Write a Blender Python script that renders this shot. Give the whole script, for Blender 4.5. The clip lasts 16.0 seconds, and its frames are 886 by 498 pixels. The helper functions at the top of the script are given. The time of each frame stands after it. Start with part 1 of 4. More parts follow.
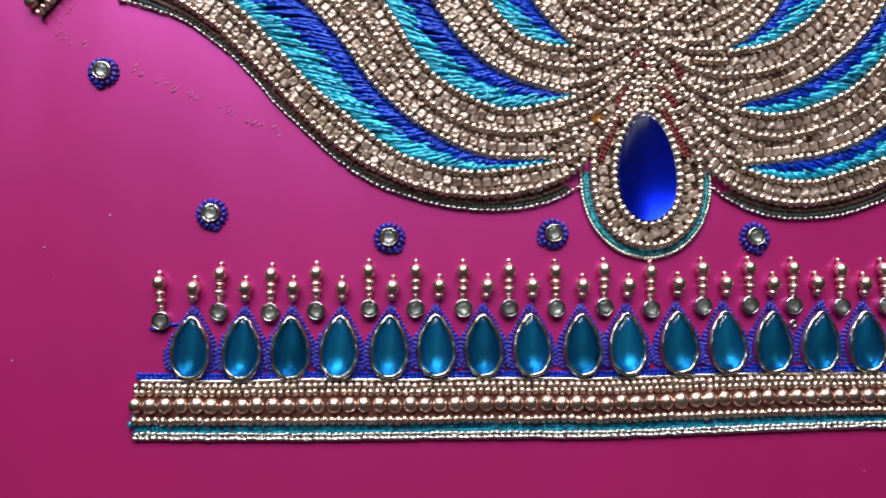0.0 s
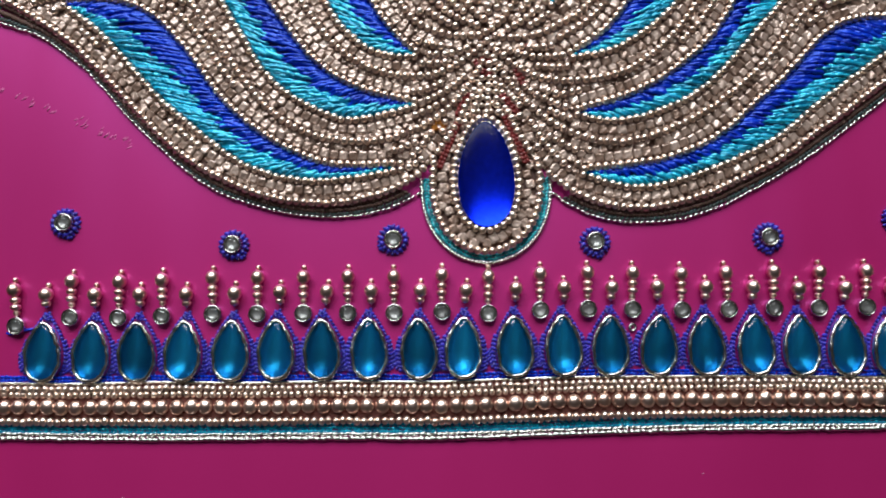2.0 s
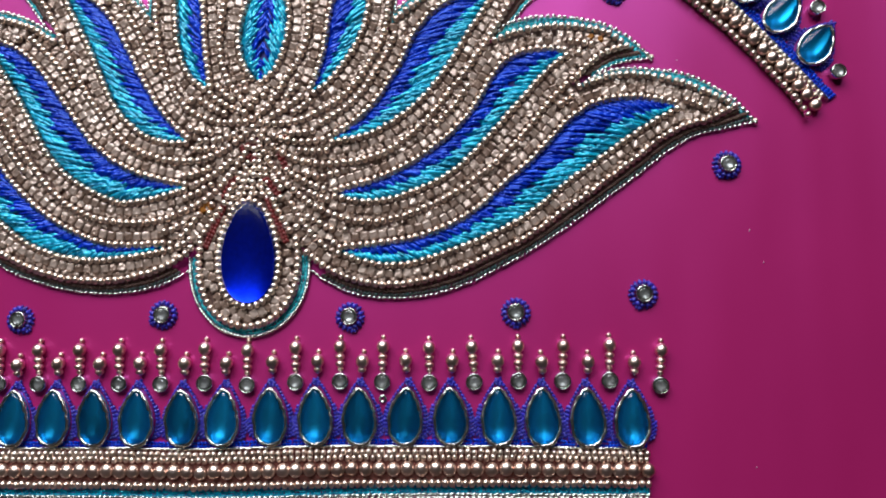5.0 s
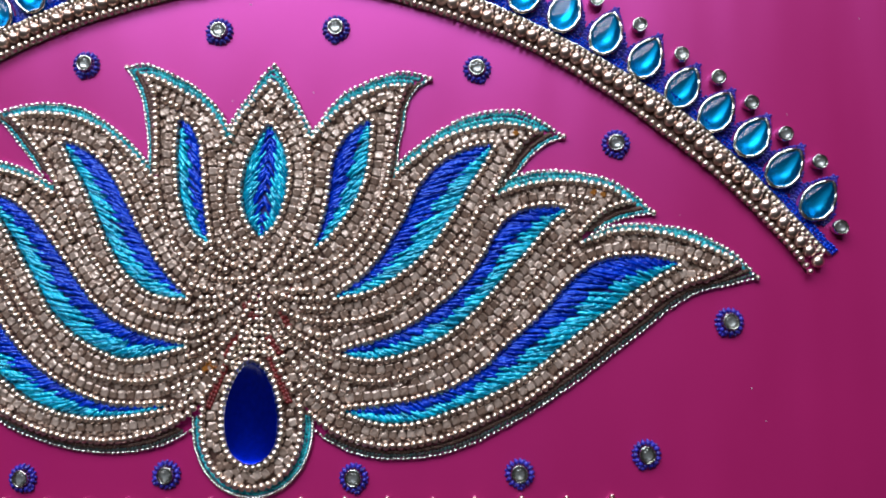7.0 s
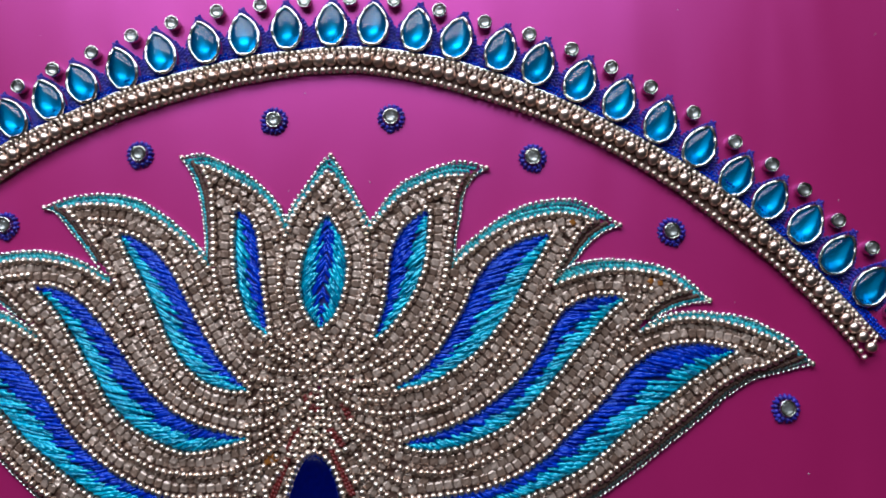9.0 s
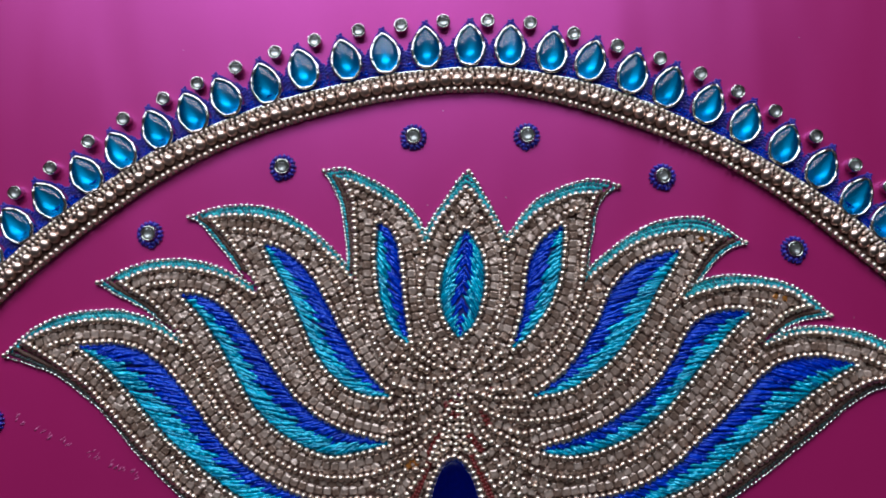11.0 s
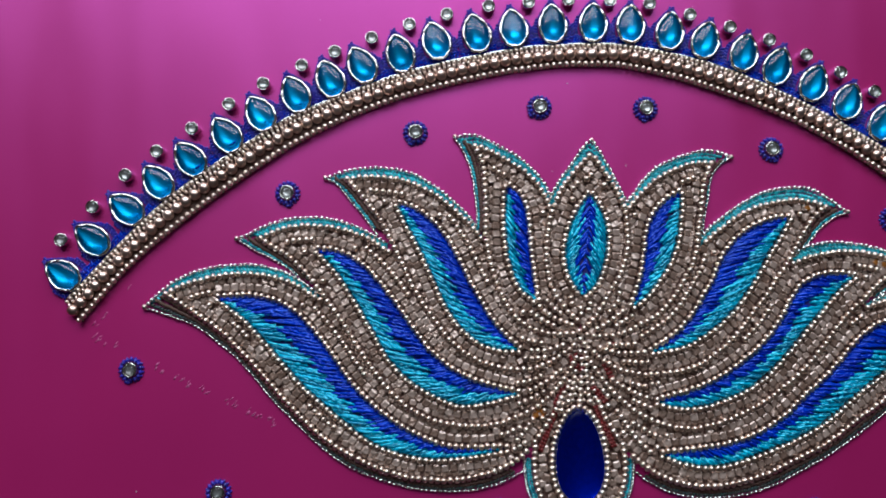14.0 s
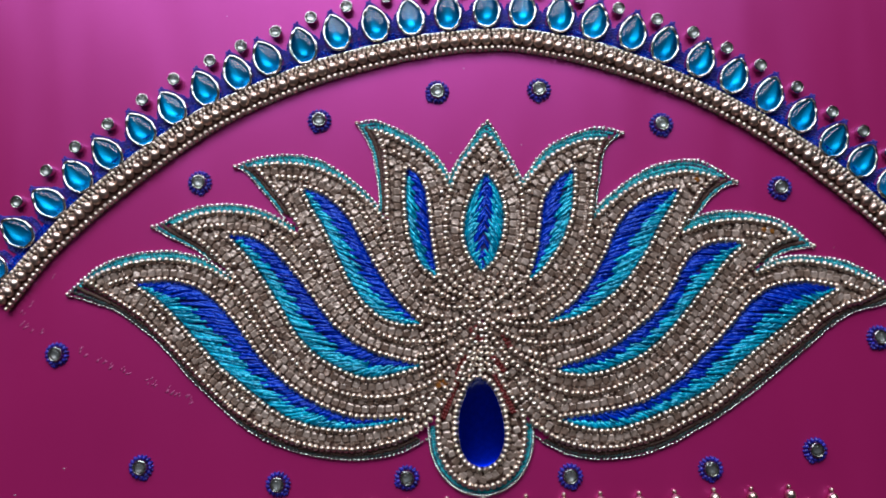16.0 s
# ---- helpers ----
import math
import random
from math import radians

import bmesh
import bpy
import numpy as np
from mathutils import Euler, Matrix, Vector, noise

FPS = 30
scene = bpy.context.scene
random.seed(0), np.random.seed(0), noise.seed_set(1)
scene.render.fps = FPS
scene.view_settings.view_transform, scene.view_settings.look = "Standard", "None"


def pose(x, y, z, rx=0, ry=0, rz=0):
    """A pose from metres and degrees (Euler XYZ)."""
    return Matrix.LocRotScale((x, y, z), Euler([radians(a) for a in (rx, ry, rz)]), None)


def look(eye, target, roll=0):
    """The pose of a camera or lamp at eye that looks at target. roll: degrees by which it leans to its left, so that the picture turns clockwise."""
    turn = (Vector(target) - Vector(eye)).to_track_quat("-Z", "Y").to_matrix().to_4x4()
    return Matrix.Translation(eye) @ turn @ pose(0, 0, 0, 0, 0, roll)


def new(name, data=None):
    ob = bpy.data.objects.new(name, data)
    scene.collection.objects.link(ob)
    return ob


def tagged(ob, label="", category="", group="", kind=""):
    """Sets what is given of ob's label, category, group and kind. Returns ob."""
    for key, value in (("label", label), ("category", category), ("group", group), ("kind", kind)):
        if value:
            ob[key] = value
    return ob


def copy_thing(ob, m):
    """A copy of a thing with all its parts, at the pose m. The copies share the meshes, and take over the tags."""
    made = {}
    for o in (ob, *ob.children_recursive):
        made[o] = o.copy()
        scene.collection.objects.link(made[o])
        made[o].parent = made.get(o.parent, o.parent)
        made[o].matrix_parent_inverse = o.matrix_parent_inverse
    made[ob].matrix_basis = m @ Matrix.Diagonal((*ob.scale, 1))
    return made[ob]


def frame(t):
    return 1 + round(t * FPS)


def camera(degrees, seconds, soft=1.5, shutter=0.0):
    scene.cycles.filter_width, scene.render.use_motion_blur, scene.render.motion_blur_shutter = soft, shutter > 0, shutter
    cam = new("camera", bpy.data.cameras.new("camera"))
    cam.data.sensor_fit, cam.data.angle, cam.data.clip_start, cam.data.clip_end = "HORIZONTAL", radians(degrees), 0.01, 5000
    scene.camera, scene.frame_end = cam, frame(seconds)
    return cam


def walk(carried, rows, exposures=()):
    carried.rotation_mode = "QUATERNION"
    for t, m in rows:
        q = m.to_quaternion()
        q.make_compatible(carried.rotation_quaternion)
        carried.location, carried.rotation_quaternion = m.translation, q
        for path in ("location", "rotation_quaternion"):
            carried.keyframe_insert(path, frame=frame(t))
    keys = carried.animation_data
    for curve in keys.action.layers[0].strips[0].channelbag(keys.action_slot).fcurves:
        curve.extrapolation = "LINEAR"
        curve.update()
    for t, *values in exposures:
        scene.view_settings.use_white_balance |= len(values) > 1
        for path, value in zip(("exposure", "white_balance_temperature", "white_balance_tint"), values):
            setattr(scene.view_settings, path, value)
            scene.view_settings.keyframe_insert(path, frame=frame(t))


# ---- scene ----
# camera: seconds, x, y, z in metres, then the turn about x, y and z in degrees (0, 0, 0 looks straight down)
cam = camera(65.87, 16.0, soft=1.8, shutter=0.35)
PATH = [
    (0, -0.05711, -0.02154, 0.16309, 5.289, -2.582, -0.642),
    (0.5, -0.05011, -0.01912, 0.16361, 5.166, -2.134, -0.805),
    (1, -0.04141, -0.02018, 0.16404, 5.213, -1.743, -0.969),
    (1.5, -0.02690, -0.02119, 0.16541, 4.879, -0.924, -1.266),
    (2, -0.01128, -0.01949, 0.16799, 4.765, -0.023, -0.836),
    (2.5, 0.00087, -0.01739, 0.17069, 5.162, 0.669, -0.937),
    (3, 0.01657, -0.02030, 0.17254, 5.317, 1.581, -0.825),
    (3.5, 0.02908, -0.02122, 0.17517, 5.406, 2.180, -0.847),
    (4, 0.04296, -0.01919, 0.17723, 5.566, 2.833, -1.014),
    (4.2, 0.04887, -0.01720, 0.17738, 5.542, 2.981, -0.906),
    (6.3, 0.06309, 0.02485, 0.17870, 5.237, 3.080, -0.837),
    (6.5, 0.06108, 0.02930, 0.17942, 5.099, 2.943, -0.889),
    (7, 0.05866, 0.03928, 0.18124, 4.743, 2.689, -1.175),
    (7.5, 0.05681, 0.04501, 0.18177, 4.696, 2.375, -1.413),
    (8, 0.05100, 0.05075, 0.18278, 4.740, 2.135, -1.583),
    (8.5, 0.04517, 0.05909, 0.18436, 4.587, 2.099, -1.606),
    (9, 0.04109, 0.06455, 0.18516, 4.412, 1.886, -1.880),
    (9.2, 0.03893, 0.06521, 0.18605, 4.380, 1.939, -1.773),
    (11.3, -0.00572, 0.06851, 0.19506, 4.545, 0.629, -0.938),
    (11.5, -0.00950, 0.06822, 0.19576, 4.560, 0.485, -0.765),
    (12, -0.01967, 0.06543, 0.19698, 4.486, 0.053, -0.564),
    (12.5, -0.02755, 0.06644, 0.19950, 4.674, -0.273, -0.380),
    (13, -0.03907, 0.06378, 0.20051, 5.002, -0.631, -0.252),
    (13.5, -0.04288, 0.05846, 0.20117, 5.177, -0.920, -0.121),
    (14, -0.04239, 0.05400, 0.20397, 5.295, -0.844, -0.223),
    (14.5, -0.03819, 0.05116, 0.20573, 5.071, -0.642, -0.450),
    (15, -0.02784, 0.05019, 0.20650, 5.110, -0.376, -0.903),
    (15.5, -0.01719, 0.04944, 0.20790, 4.911, -0.066, -1.407),
    (16, -0.00972, 0.04685, 0.21348, 5.115, 0.205, -2.037),
]
EXPOSURES = [(0.0, -0.11, 7150, 10), (2.0, -0.22, 7000, 10), (4.0, -0.32, 6900, 10), (6.5, -0.27, 6600, 10), (7.5, -0.41, 6500, 10), (9.0, -0.61, 6400, 10), (11.5, -0.88, 6350, 11), (16.0, -0.80, 6450, 10)]
walk(cam, [(t, pose(x, y, z, rx, ry, rz)) for t, x, y, z, rx, ry, rz in PATH], EXPOSURES)

# ---- light: one window in the wall above the top of the cloth ----
world = bpy.data.worlds.new("world")
scene.world = world
world.use_nodes = True
world.node_tree.nodes["Background"].inputs["Color"].default_value = (0.55, 0.68, 1.0, 1)
world.node_tree.nodes["Background"].inputs["Strength"].default_value = 0.35
WIN = dict(x0=-0.72, x1=0.40, z0=0.29, z1=1.13, y=0.72)
lamp_data = bpy.data.lights.new("window_light", "AREA")
lamp_data.shape = "RECTANGLE"
lamp_data.size, lamp_data.size_y = WIN["x1"] - WIN["x0"], WIN["z1"] - WIN["z0"]
lamp_data.energy = 31
lamp_data.color = (0.80, 0.89, 1.0)
lamp = new("window_light", lamp_data)
lamp.matrix_world = look(((WIN["x0"] + WIN["x1"]) / 2, WIN["y"] - 0.02, (WIN["z0"] + WIN["z1"]) / 2),
                         ((WIN["x0"] + WIN["x1"]) / 2, -1, (WIN["z0"] + WIN["z1"]) / 2))


# ---- materials ----
def material(name, color, rough=0.5, metal=0.0, spec=0.5, vary=0.0, per="object", bump=0.0, scale=800.0, coat=0.0, tone=None, sheen=0.0):
    """A node material: colour varied per object or per loose piece, with a fine grain in colour and relief."""
    m = bpy.data.materials.new(name)
    m.use_nodes = True
    nt = m.node_tree
    n, ln = nt.nodes, nt.links
    b = n["Principled BSDF"]
    b.inputs["Roughness"].default_value = rough
    b.inputs["Metallic"].default_value = metal
    b.inputs["Specular IOR Level"].default_value = spec
    b.inputs["Coat Weight"].default_value = coat
    b.inputs["Sheen Weight"].default_value = sheen
    tex = n.new("ShaderNodeTexCoord")
    grain = n.new("ShaderNodeTexNoise")
    grain.inputs["Scale"].default_value = scale
    grain.inputs["Detail"].default_value = 4
    ln.new(tex.outputs["Object"], grain.inputs["Vector"])
    mix = n.new("ShaderNodeMix")
    mix.data_type = "RGBA"
    other = tone or tuple(c * 0.55 for c in color)
    mix.inputs[6].default_value = (*color, 1)
    mix.inputs[7].default_value = (*other, 1)
    if vary:
        src = n.new("ShaderNodeObjectInfo").outputs["Random"] if per == "object" else n.new("ShaderNodeNewGeometry").outputs["Random Per Island"]
        both = n.new("ShaderNodeMath")
        both.operation = "MULTIPLY_ADD"
        ln.new(src, both.inputs[0])
        both.inputs[1].default_value = vary
        half = n.new("ShaderNodeMath")
        half.operation = "MULTIPLY"
        half.inputs[1].default_value = 0.35
        ln.new(grain.outputs["Fac"], half.inputs[0])
        ln.new(half.outputs[0], both.inputs[2])
        ln.new(both.outputs[0], mix.inputs[0])
    else:
        ln.new(grain.outputs["Fac"], mix.inputs[0])
    ln.new(mix.outputs[2], b.inputs["Base Color"])
    if bump:
        bn = n.new("ShaderNodeBump")
        bn.inputs["Strength"].default_value = bump
        bn.inputs["Distance"].default_value = 0.0003
        ln.new(grain.outputs["Fac"], bn.inputs["Height"])
        ln.new(bn.outputs["Normal"], b.inputs["Normal"])
    return m


def cloth_material():
    """Magenta satin: fine weave, faint mottling, soft waves in the sheen."""
    m = bpy.data.materials.new("magenta_satin")
    m.use_nodes = True
    n, ln = m.node_tree.nodes, m.node_tree.links
    b = n["Principled BSDF"]
    tex = n.new("ShaderNodeTexCoord")
    mott = n.new("ShaderNodeTexNoise")
    mott.inputs["Scale"].default_value = 20
    mott.inputs["Detail"].default_value = 5
    ln.new(tex.outputs["Object"], mott.inputs["Vector"])
    mix = n.new("ShaderNodeMix")
    mix.data_type = "RGBA"
    mix.inputs[6].default_value = (0.43, 0.0115, 0.108, 1)
    mix.inputs[7].default_value = (0.355, 0.009, 0.09, 1)
    ln.new(mott.outputs["Fac"], mix.inputs[0])
    ln.new(mix.outputs[2], b.inputs["Base Color"])
    weave = n.new("ShaderNodeTexNoise")
    weave.inputs["Scale"].default_value = 1600
    weave.inputs["Detail"].default_value = 2
    ln.new(tex.outputs["Object"], weave.inputs["Vector"])
    fine = n.new("ShaderNodeBump")
    fine.inputs["Strength"].default_value = 0.08
    fine.inputs["Distance"].default_value = 0.0001
    ln.new(weave.outputs["Fac"], fine.inputs["Height"])
    soft = n.new("ShaderNodeTexNoise")
    soft.inputs["Scale"].default_value = 9
    stretch = n.new("ShaderNodeMapping")
    stretch.inputs["Scale"].default_value = (2.6, 0.7, 1.0)
    ln.new(tex.outputs["Object"], stretch.inputs["Vector"])
    ln.new(stretch.outputs["Vector"], soft.inputs["Vector"])
    broad = n.new("ShaderNodeBump")
    broad.inputs["Strength"].default_value = 0.28
    broad.inputs["Distance"].default_value = 0.008
    ln.new(soft.outputs["Fac"], broad.inputs["Height"])
    ln.new(fine.outputs["Normal"], broad.inputs["Normal"])
    ln.new(broad.outputs["Normal"], b.inputs["Normal"])
    b.inputs["Roughness"].default_value = 0.43
    b.inputs["IOR"].default_value = 2.0
    b.inputs["Specular IOR Level"].default_value = 0.9
    b.inputs["Specular Tint"].default_value = (1.0, 0.215, 0.87, 1)
    return m


def clear_glass(name, tint, ior=1.5, rough=0.11):
    """A clear tinted cap: it lets the foil below show and mirrors the window by its Fresnel gloss."""
    m = bpy.data.materials.new(name)
    m.use_nodes = True
    n, ln = m.node_tree.nodes, m.node_tree.links
    n.remove(n["Principled BSDF"])
    see = n.new("ShaderNodeBsdfTransparent")
    see.inputs["Color"].default_value = (*tint, 1)
    gloss = n.new("ShaderNodeBsdfGlossy")
    gloss.inputs["Roughness"].default_value = rough
    fres = n.new("ShaderNodeFresnel")
    fres.inputs["IOR"].default_value = ior
    mix = n.new("ShaderNodeMixShader")
    ln.new(fres.outputs["Fac"], mix.inputs[0])
    ln.new(see.outputs[0], mix.inputs[1])
    ln.new(gloss.outputs[0], mix.inputs[2])
    ln.new(mix.outputs[0], n["Material Output"].inputs["Surface"])
    return m


def crystal_material(name, per):
    """Smoky cut glass with a foil glint: small facets that tilt cell by cell, brownish and uneven from bead to bead."""
    m = material(name, (0.66, 0.50, 0.41), 0.22, 0.35, 0.8, vary=0.95, per=per, scale=1500, tone=(0.27, 0.17, 0.125), coat=0.3)
    n, ln = m.node_tree.nodes, m.node_tree.links
    tex = n.new("ShaderNodeTexCoord")
    cells = n.new("ShaderNodeTexVoronoi")
    cells.inputs["Scale"].default_value = 1250
    ln.new(tex.outputs["Object"], cells.inputs["Vector"])
    cut = n.new("ShaderNodeBump")
    cut.inputs["Strength"].default_value = 0.5
    cut.inputs["Distance"].default_value = 0.0004
    ln.new(cells.outputs["Distance"], cut.inputs["Height"])
    ln.new(cut.outputs["Normal"], n["Principled BSDF"].inputs["Normal"])
    return m


CLOTH = cloth_material()
GOLD = material("gold_bead", (1.0, 0.86, 0.76), 0.28, 1.0, coat=0.6, vary=0.45, per="island", scale=600, tone=(0.66, 0.45, 0.34))
GOLD_ONE = material("gold_bead_single", (1.0, 0.84, 0.73), 0.29, 1.0, coat=0.6, vary=0.45, scale=600, tone=(0.66, 0.45, 0.34))
COPPER_GOLD = material("copper_gold_bead", (0.98, 0.75, 0.64), 0.33, 1.0, coat=0.3, vary=0.5, scale=600, tone=(0.58, 0.36, 0.28))
RED_PADDING = material("red_padding_thread", (0.22, 0.06, 0.042), 0.6, scale=1800, bump=0.6, tone=(0.10, 0.025, 0.02))
PALE_GOLD = material("pale_gold_wire", (1.0, 0.97, 0.92), 0.27, 1.0, vary=0.3, per="island")
CRYSTAL = crystal_material("smoky_crystal", "island")
CRYSTAL_ONE = crystal_material("smoky_crystal_single", "object")
PADDING = material("brown_padding_thread", (0.14, 0.066, 0.046), 0.6, scale=1800, bump=0.6, tone=(0.085, 0.04, 0.03))
# teal hem thread with the lower side's shade put into its colour
TEAL_SHADED = material("shaded_teal_hem_thread", (0.03, 0.085, 0.085), 0.5, vary=0.8, per="island", scale=1800, tone=(0.05, 0.035, 0.03))
TEAL = material("teal_thread", (0.0, 0.60, 0.86), 0.17, 0.0, 1.0, vary=0.85, per="island", bump=0.3, scale=3000, tone=(0.0, 0.13, 0.27))
TEAL.node_tree.nodes["Principled BSDF"].inputs["Specular Tint"].default_value = (0.2, 0.88, 1.0, 1)
TEAL.node_tree.nodes["Principled BSDF"].inputs["IOR"].default_value = 1.85
TEAL_EDGE = material("pale_teal_thread", (0.06, 0.76, 0.84), 0.24, 0.0, 0.9, vary=0.8, per="island", bump=0.3, scale=3000, tone=(0.0, 0.15, 0.20))
BLUE = material("ultramarine_thread", (0.0, 0.055, 0.68), 0.19, 0.0, 0.9, vary=0.7, per="island", bump=0.3, scale=3000, tone=(0.002, 0.010, 0.30))
RIM_WIRE = material("rim_wire", (0.84, 0.83, 0.80), 0.26, 1.0, vary=0.3, scale=700, bump=0.4, tone=(0.45, 0.38, 0.28))
BLUE.node_tree.nodes["Principled BSDF"].inputs["Specular Tint"].default_value = (0.18, 0.36, 1.0, 1)
BLUE.node_tree.nodes["Principled BSDF"].inputs["IOR"].default_value = 1.65
BLUE_BEAD = material("violet_blue_bead", (0.045, 0.035, 0.50), 0.3, 0.0, 0.6, vary=0.7, per="island", scale=2000, tone=(0.012, 0.008, 0.16))
SILVER = material("silver_cup", (0.78, 0.75, 0.70), 0.22, 1.0, vary=0.3)
GREY_FOIL = material("grey_foil", (0.72, 0.69, 0.64), 0.30, 0.8, vary=0.7, scale=1200, bump=0.5)
CYAN_FOIL = material("cyan_foil", (0.01, 0.70, 1.0), 0.34, 0.8, 0.5, vary=0.4, tone=(0.0, 0.55, 0.9))
ROYAL_FOIL = material("royal_blue_foil", (0.0, 0.10, 1.0), 0.28, 0.92, 0.5)
CLEAR = clear_glass("clear_glass", (0.95, 0.97, 0.98))
CYAN_GLASS = clear_glass("cyan_glass", (0.55, 0.85, 0.95))
ROYAL_GLASS = clear_glass("royal_glass", (0.35, 0.5, 0.95), 1.22, 0.24)
PLASTER = material("wall_plaster", (0.11, 0.105, 0.10), 0.85, scale=40, bump=0.1)
TABLE = material("table_wood", (0.12, 0.075, 0.045), 0.5, scale=60, bump=0.1)


# ---- small geometry kit (all in millimetres until linked) ----
def lie(x, y):
    """Height in mm of the gently crowned cloth at (x, y) mm."""
    return 1.2 - 3.5 * (min(abs(x), 160.0) / 130.0) ** 2


def curve(points, step, closed=False):
    """Points at an even step along a smooth curve through the given ones, with the unit tangents."""
    p = np.array(points, float)
    if closed:
        q = np.vstack([p[-1], p, p[0], p[1]])
    else:
        q = np.vstack([2 * p[0] - p[1], p, 2 * p[-1] - p[-2]])
    out = []
    for a, b, c, d in zip(q[:-3], q[1:-2], q[2:-1], q[3:]):
        for u in np.linspace(0, 1, 24, endpoint=False):
            out.append(0.5 * (2 * b + (c - a) * u + (2 * a - 5 * b + 4 * c - d) * u * u + (3 * b - a - 3 * c + d) * u ** 3))
    out.append(q[-2])
    out = np.array(out)
    run = np.r_[0, np.cumsum(np.linalg.norm(np.diff(out, axis=0), axis=1))]
    k = max(2, int(round(run[-1] / step)))
    at = np.linspace(0, run[-1], k + 1)
    pts = np.stack([np.interp(at, run, out[:, i]) for i in range(2)], 1)
    if closed:
        pts = pts[:-1]
        tan = np.roll(pts, -1, 0) - np.roll(pts, 1, 0)
    else:
        tan = np.gradient(pts, axis=0)
    return pts, tan / np.linalg.norm(tan, axis=1, keepdims=True)


def shifted(points, by, closed=False, step=1.0):
    """The curve moved sideways to its left by so many mm."""
    p, t = curve(points, step, closed)
    return p + by * np.stack([-t[:, 1], t[:, 0]], 1)


def ball(level):
    bm = bmesh.new()
    bmesh.ops.create_icosphere(bm, subdivisions=level, radius=1.0)
    v = np.array([x.co for x in bm.verts])
    f = [[x.index for x in y.verts] for y in bm.faces]
    bm.free()
    return v, f


def cut_cube():
    """A cube with cut edges and a small table on top, like a faceted glass bead."""
    bm = bmesh.new()
    bmesh.ops.create_cube(bm, size=2.0)
    bmesh.ops.bevel(bm, geom=bm.edges[:], offset=0.36, segments=1, affect="EDGES")
    bm.verts.ensure_lookup_table()
    v = np.array([x.co for x in bm.verts])
    f = [[x.index for x in y.verts] for y in bm.faces]
    bm.free()
    return v, f


BALL1, BALL2, BALL3, CUBE = ball(1), ball(2), ball(3), cut_cube()


class Heap:
    """Gathers many small pieces into one mesh."""

    def __init__(self):
        self.v, self.f, self.n = [], [], 0

    def add(self, shape, at, size=(1, 1, 1), angle=0.0, tilt=0.0):
        v = shape[0] * np.array(size, float)
        if tilt:
            c, s = math.cos(tilt), math.sin(tilt)
            v = v @ np.array([[c, 0, -s], [0, 1, 0], [s, 0, c]]).T
        c, s = math.cos(angle), math.sin(angle)
        v = v @ np.array([[c, s, 0], [-s, c, 0], [0, 0, 1]])
        self.v.append(v + np.array(at))
        self.f += [[i + self.n for i in face] for face in shape[1]]
        self.n += len(v)

    def tube(self, line, radius, sides=6, closed=False):
        """A tube along a line of (x, y, z); radius may be one number or one for each point."""
        line = np.array(line, float)
        k = len(line)
        radius = np.broadcast_to(radius, (k,))
        if closed:
            t = np.roll(line, -1, 0) - np.roll(line, 1, 0)
        else:
            t = np.gradient(line, axis=0)
        t /= np.linalg.norm(t, axis=1, keepdims=True) + 1e-9
        side = np.cross(t, [0, 0, 1.0])
        side /= np.linalg.norm(side, axis=1, keepdims=True) + 1e-9
        up = np.cross(side, t)
        ring = [line + radius[:, None] * (math.cos(a) * side + math.sin(a) * up) for a in np.linspace(0, 2 * math.pi, sides, endpoint=False)]
        v = np.stack(ring, 1).reshape(-1, 3)
        for i in range(k if closed else k - 1):
            j = (i + 1) % k
            for a in range(sides):
                b = (a + 1) % sides
                self.f.append([self.n + i * sides + a, self.n + i * sides + b, self.n + j * sides + b, self.n + j * sides + a])
        if not closed:
            self.f.append([self.n + a for a in range(sides)][::-1])
            self.f.append([self.n + (k - 1) * sides + a for a in range(sides)])
        self.v.append(v)
        self.n += len(v)

    def rings(self, loops, cap=True):
        """A skin over closed loops of equal length, capped at the last one."""
        k = len(loops[0])
        for i in range(len(loops) - 1):
            for a in range(k):
                b = (a + 1) % k
                self.f.append([self.n + i * k + a, self.n + i * k + b, self.n + (i + 1) * k + b, self.n + (i + 1) * k + a])
        if cap:
            self.f.append([self.n + (len(loops) - 1) * k + a for a in range(k)])
        self.v.append(np.vstack(loops))
        self.n += k * len(loops)

    def mesh(self, name, mat, smooth=True):
        me = bpy.data.meshes.new(name)
        me.from_pydata((np.vstack(self.v) * 0.001).tolist(), [], self.f)
        me.materials.append(mat)
        if smooth:
            me.polygons.foreach_set("use_smooth", [True] * len(me.polygons))
        me.update()
        return me


def part(name, heap, mat, parent, label="", smooth=True, kind=""):
    ob = new(name, heap.mesh(name, mat, smooth))
    ob.parent = parent
    return tagged(ob, label, kind=kind)


def single(shape, name, mat, smooth=True):
    h = Heap()
    h.add(shape, (0, 0, 0))
    return h.mesh(name, mat, smooth)


def piece(name, mesh, at, size, parent, angle=0.0, tilt=0.0, lean=0.0):
    """One small piece as an object of its own; at and size in mm."""
    ob = new(name, mesh)
    ob.parent = parent
    ob.matrix_basis = Matrix.LocRotScale([c * 0.001 for c in at], Euler((tilt, lean, angle)), size)
    return ob


def thing(name, at=(0, 0, 0), turn=0.0):
    """An Empty at a thing's base; at in mm."""
    ob = new(name)
    ob.empty_display_size = 0.002
    ob.matrix_basis = pose(at[0] * 0.001, at[1] * 0.001, at[2] * 0.001, 0, 0, turn)
    return ob


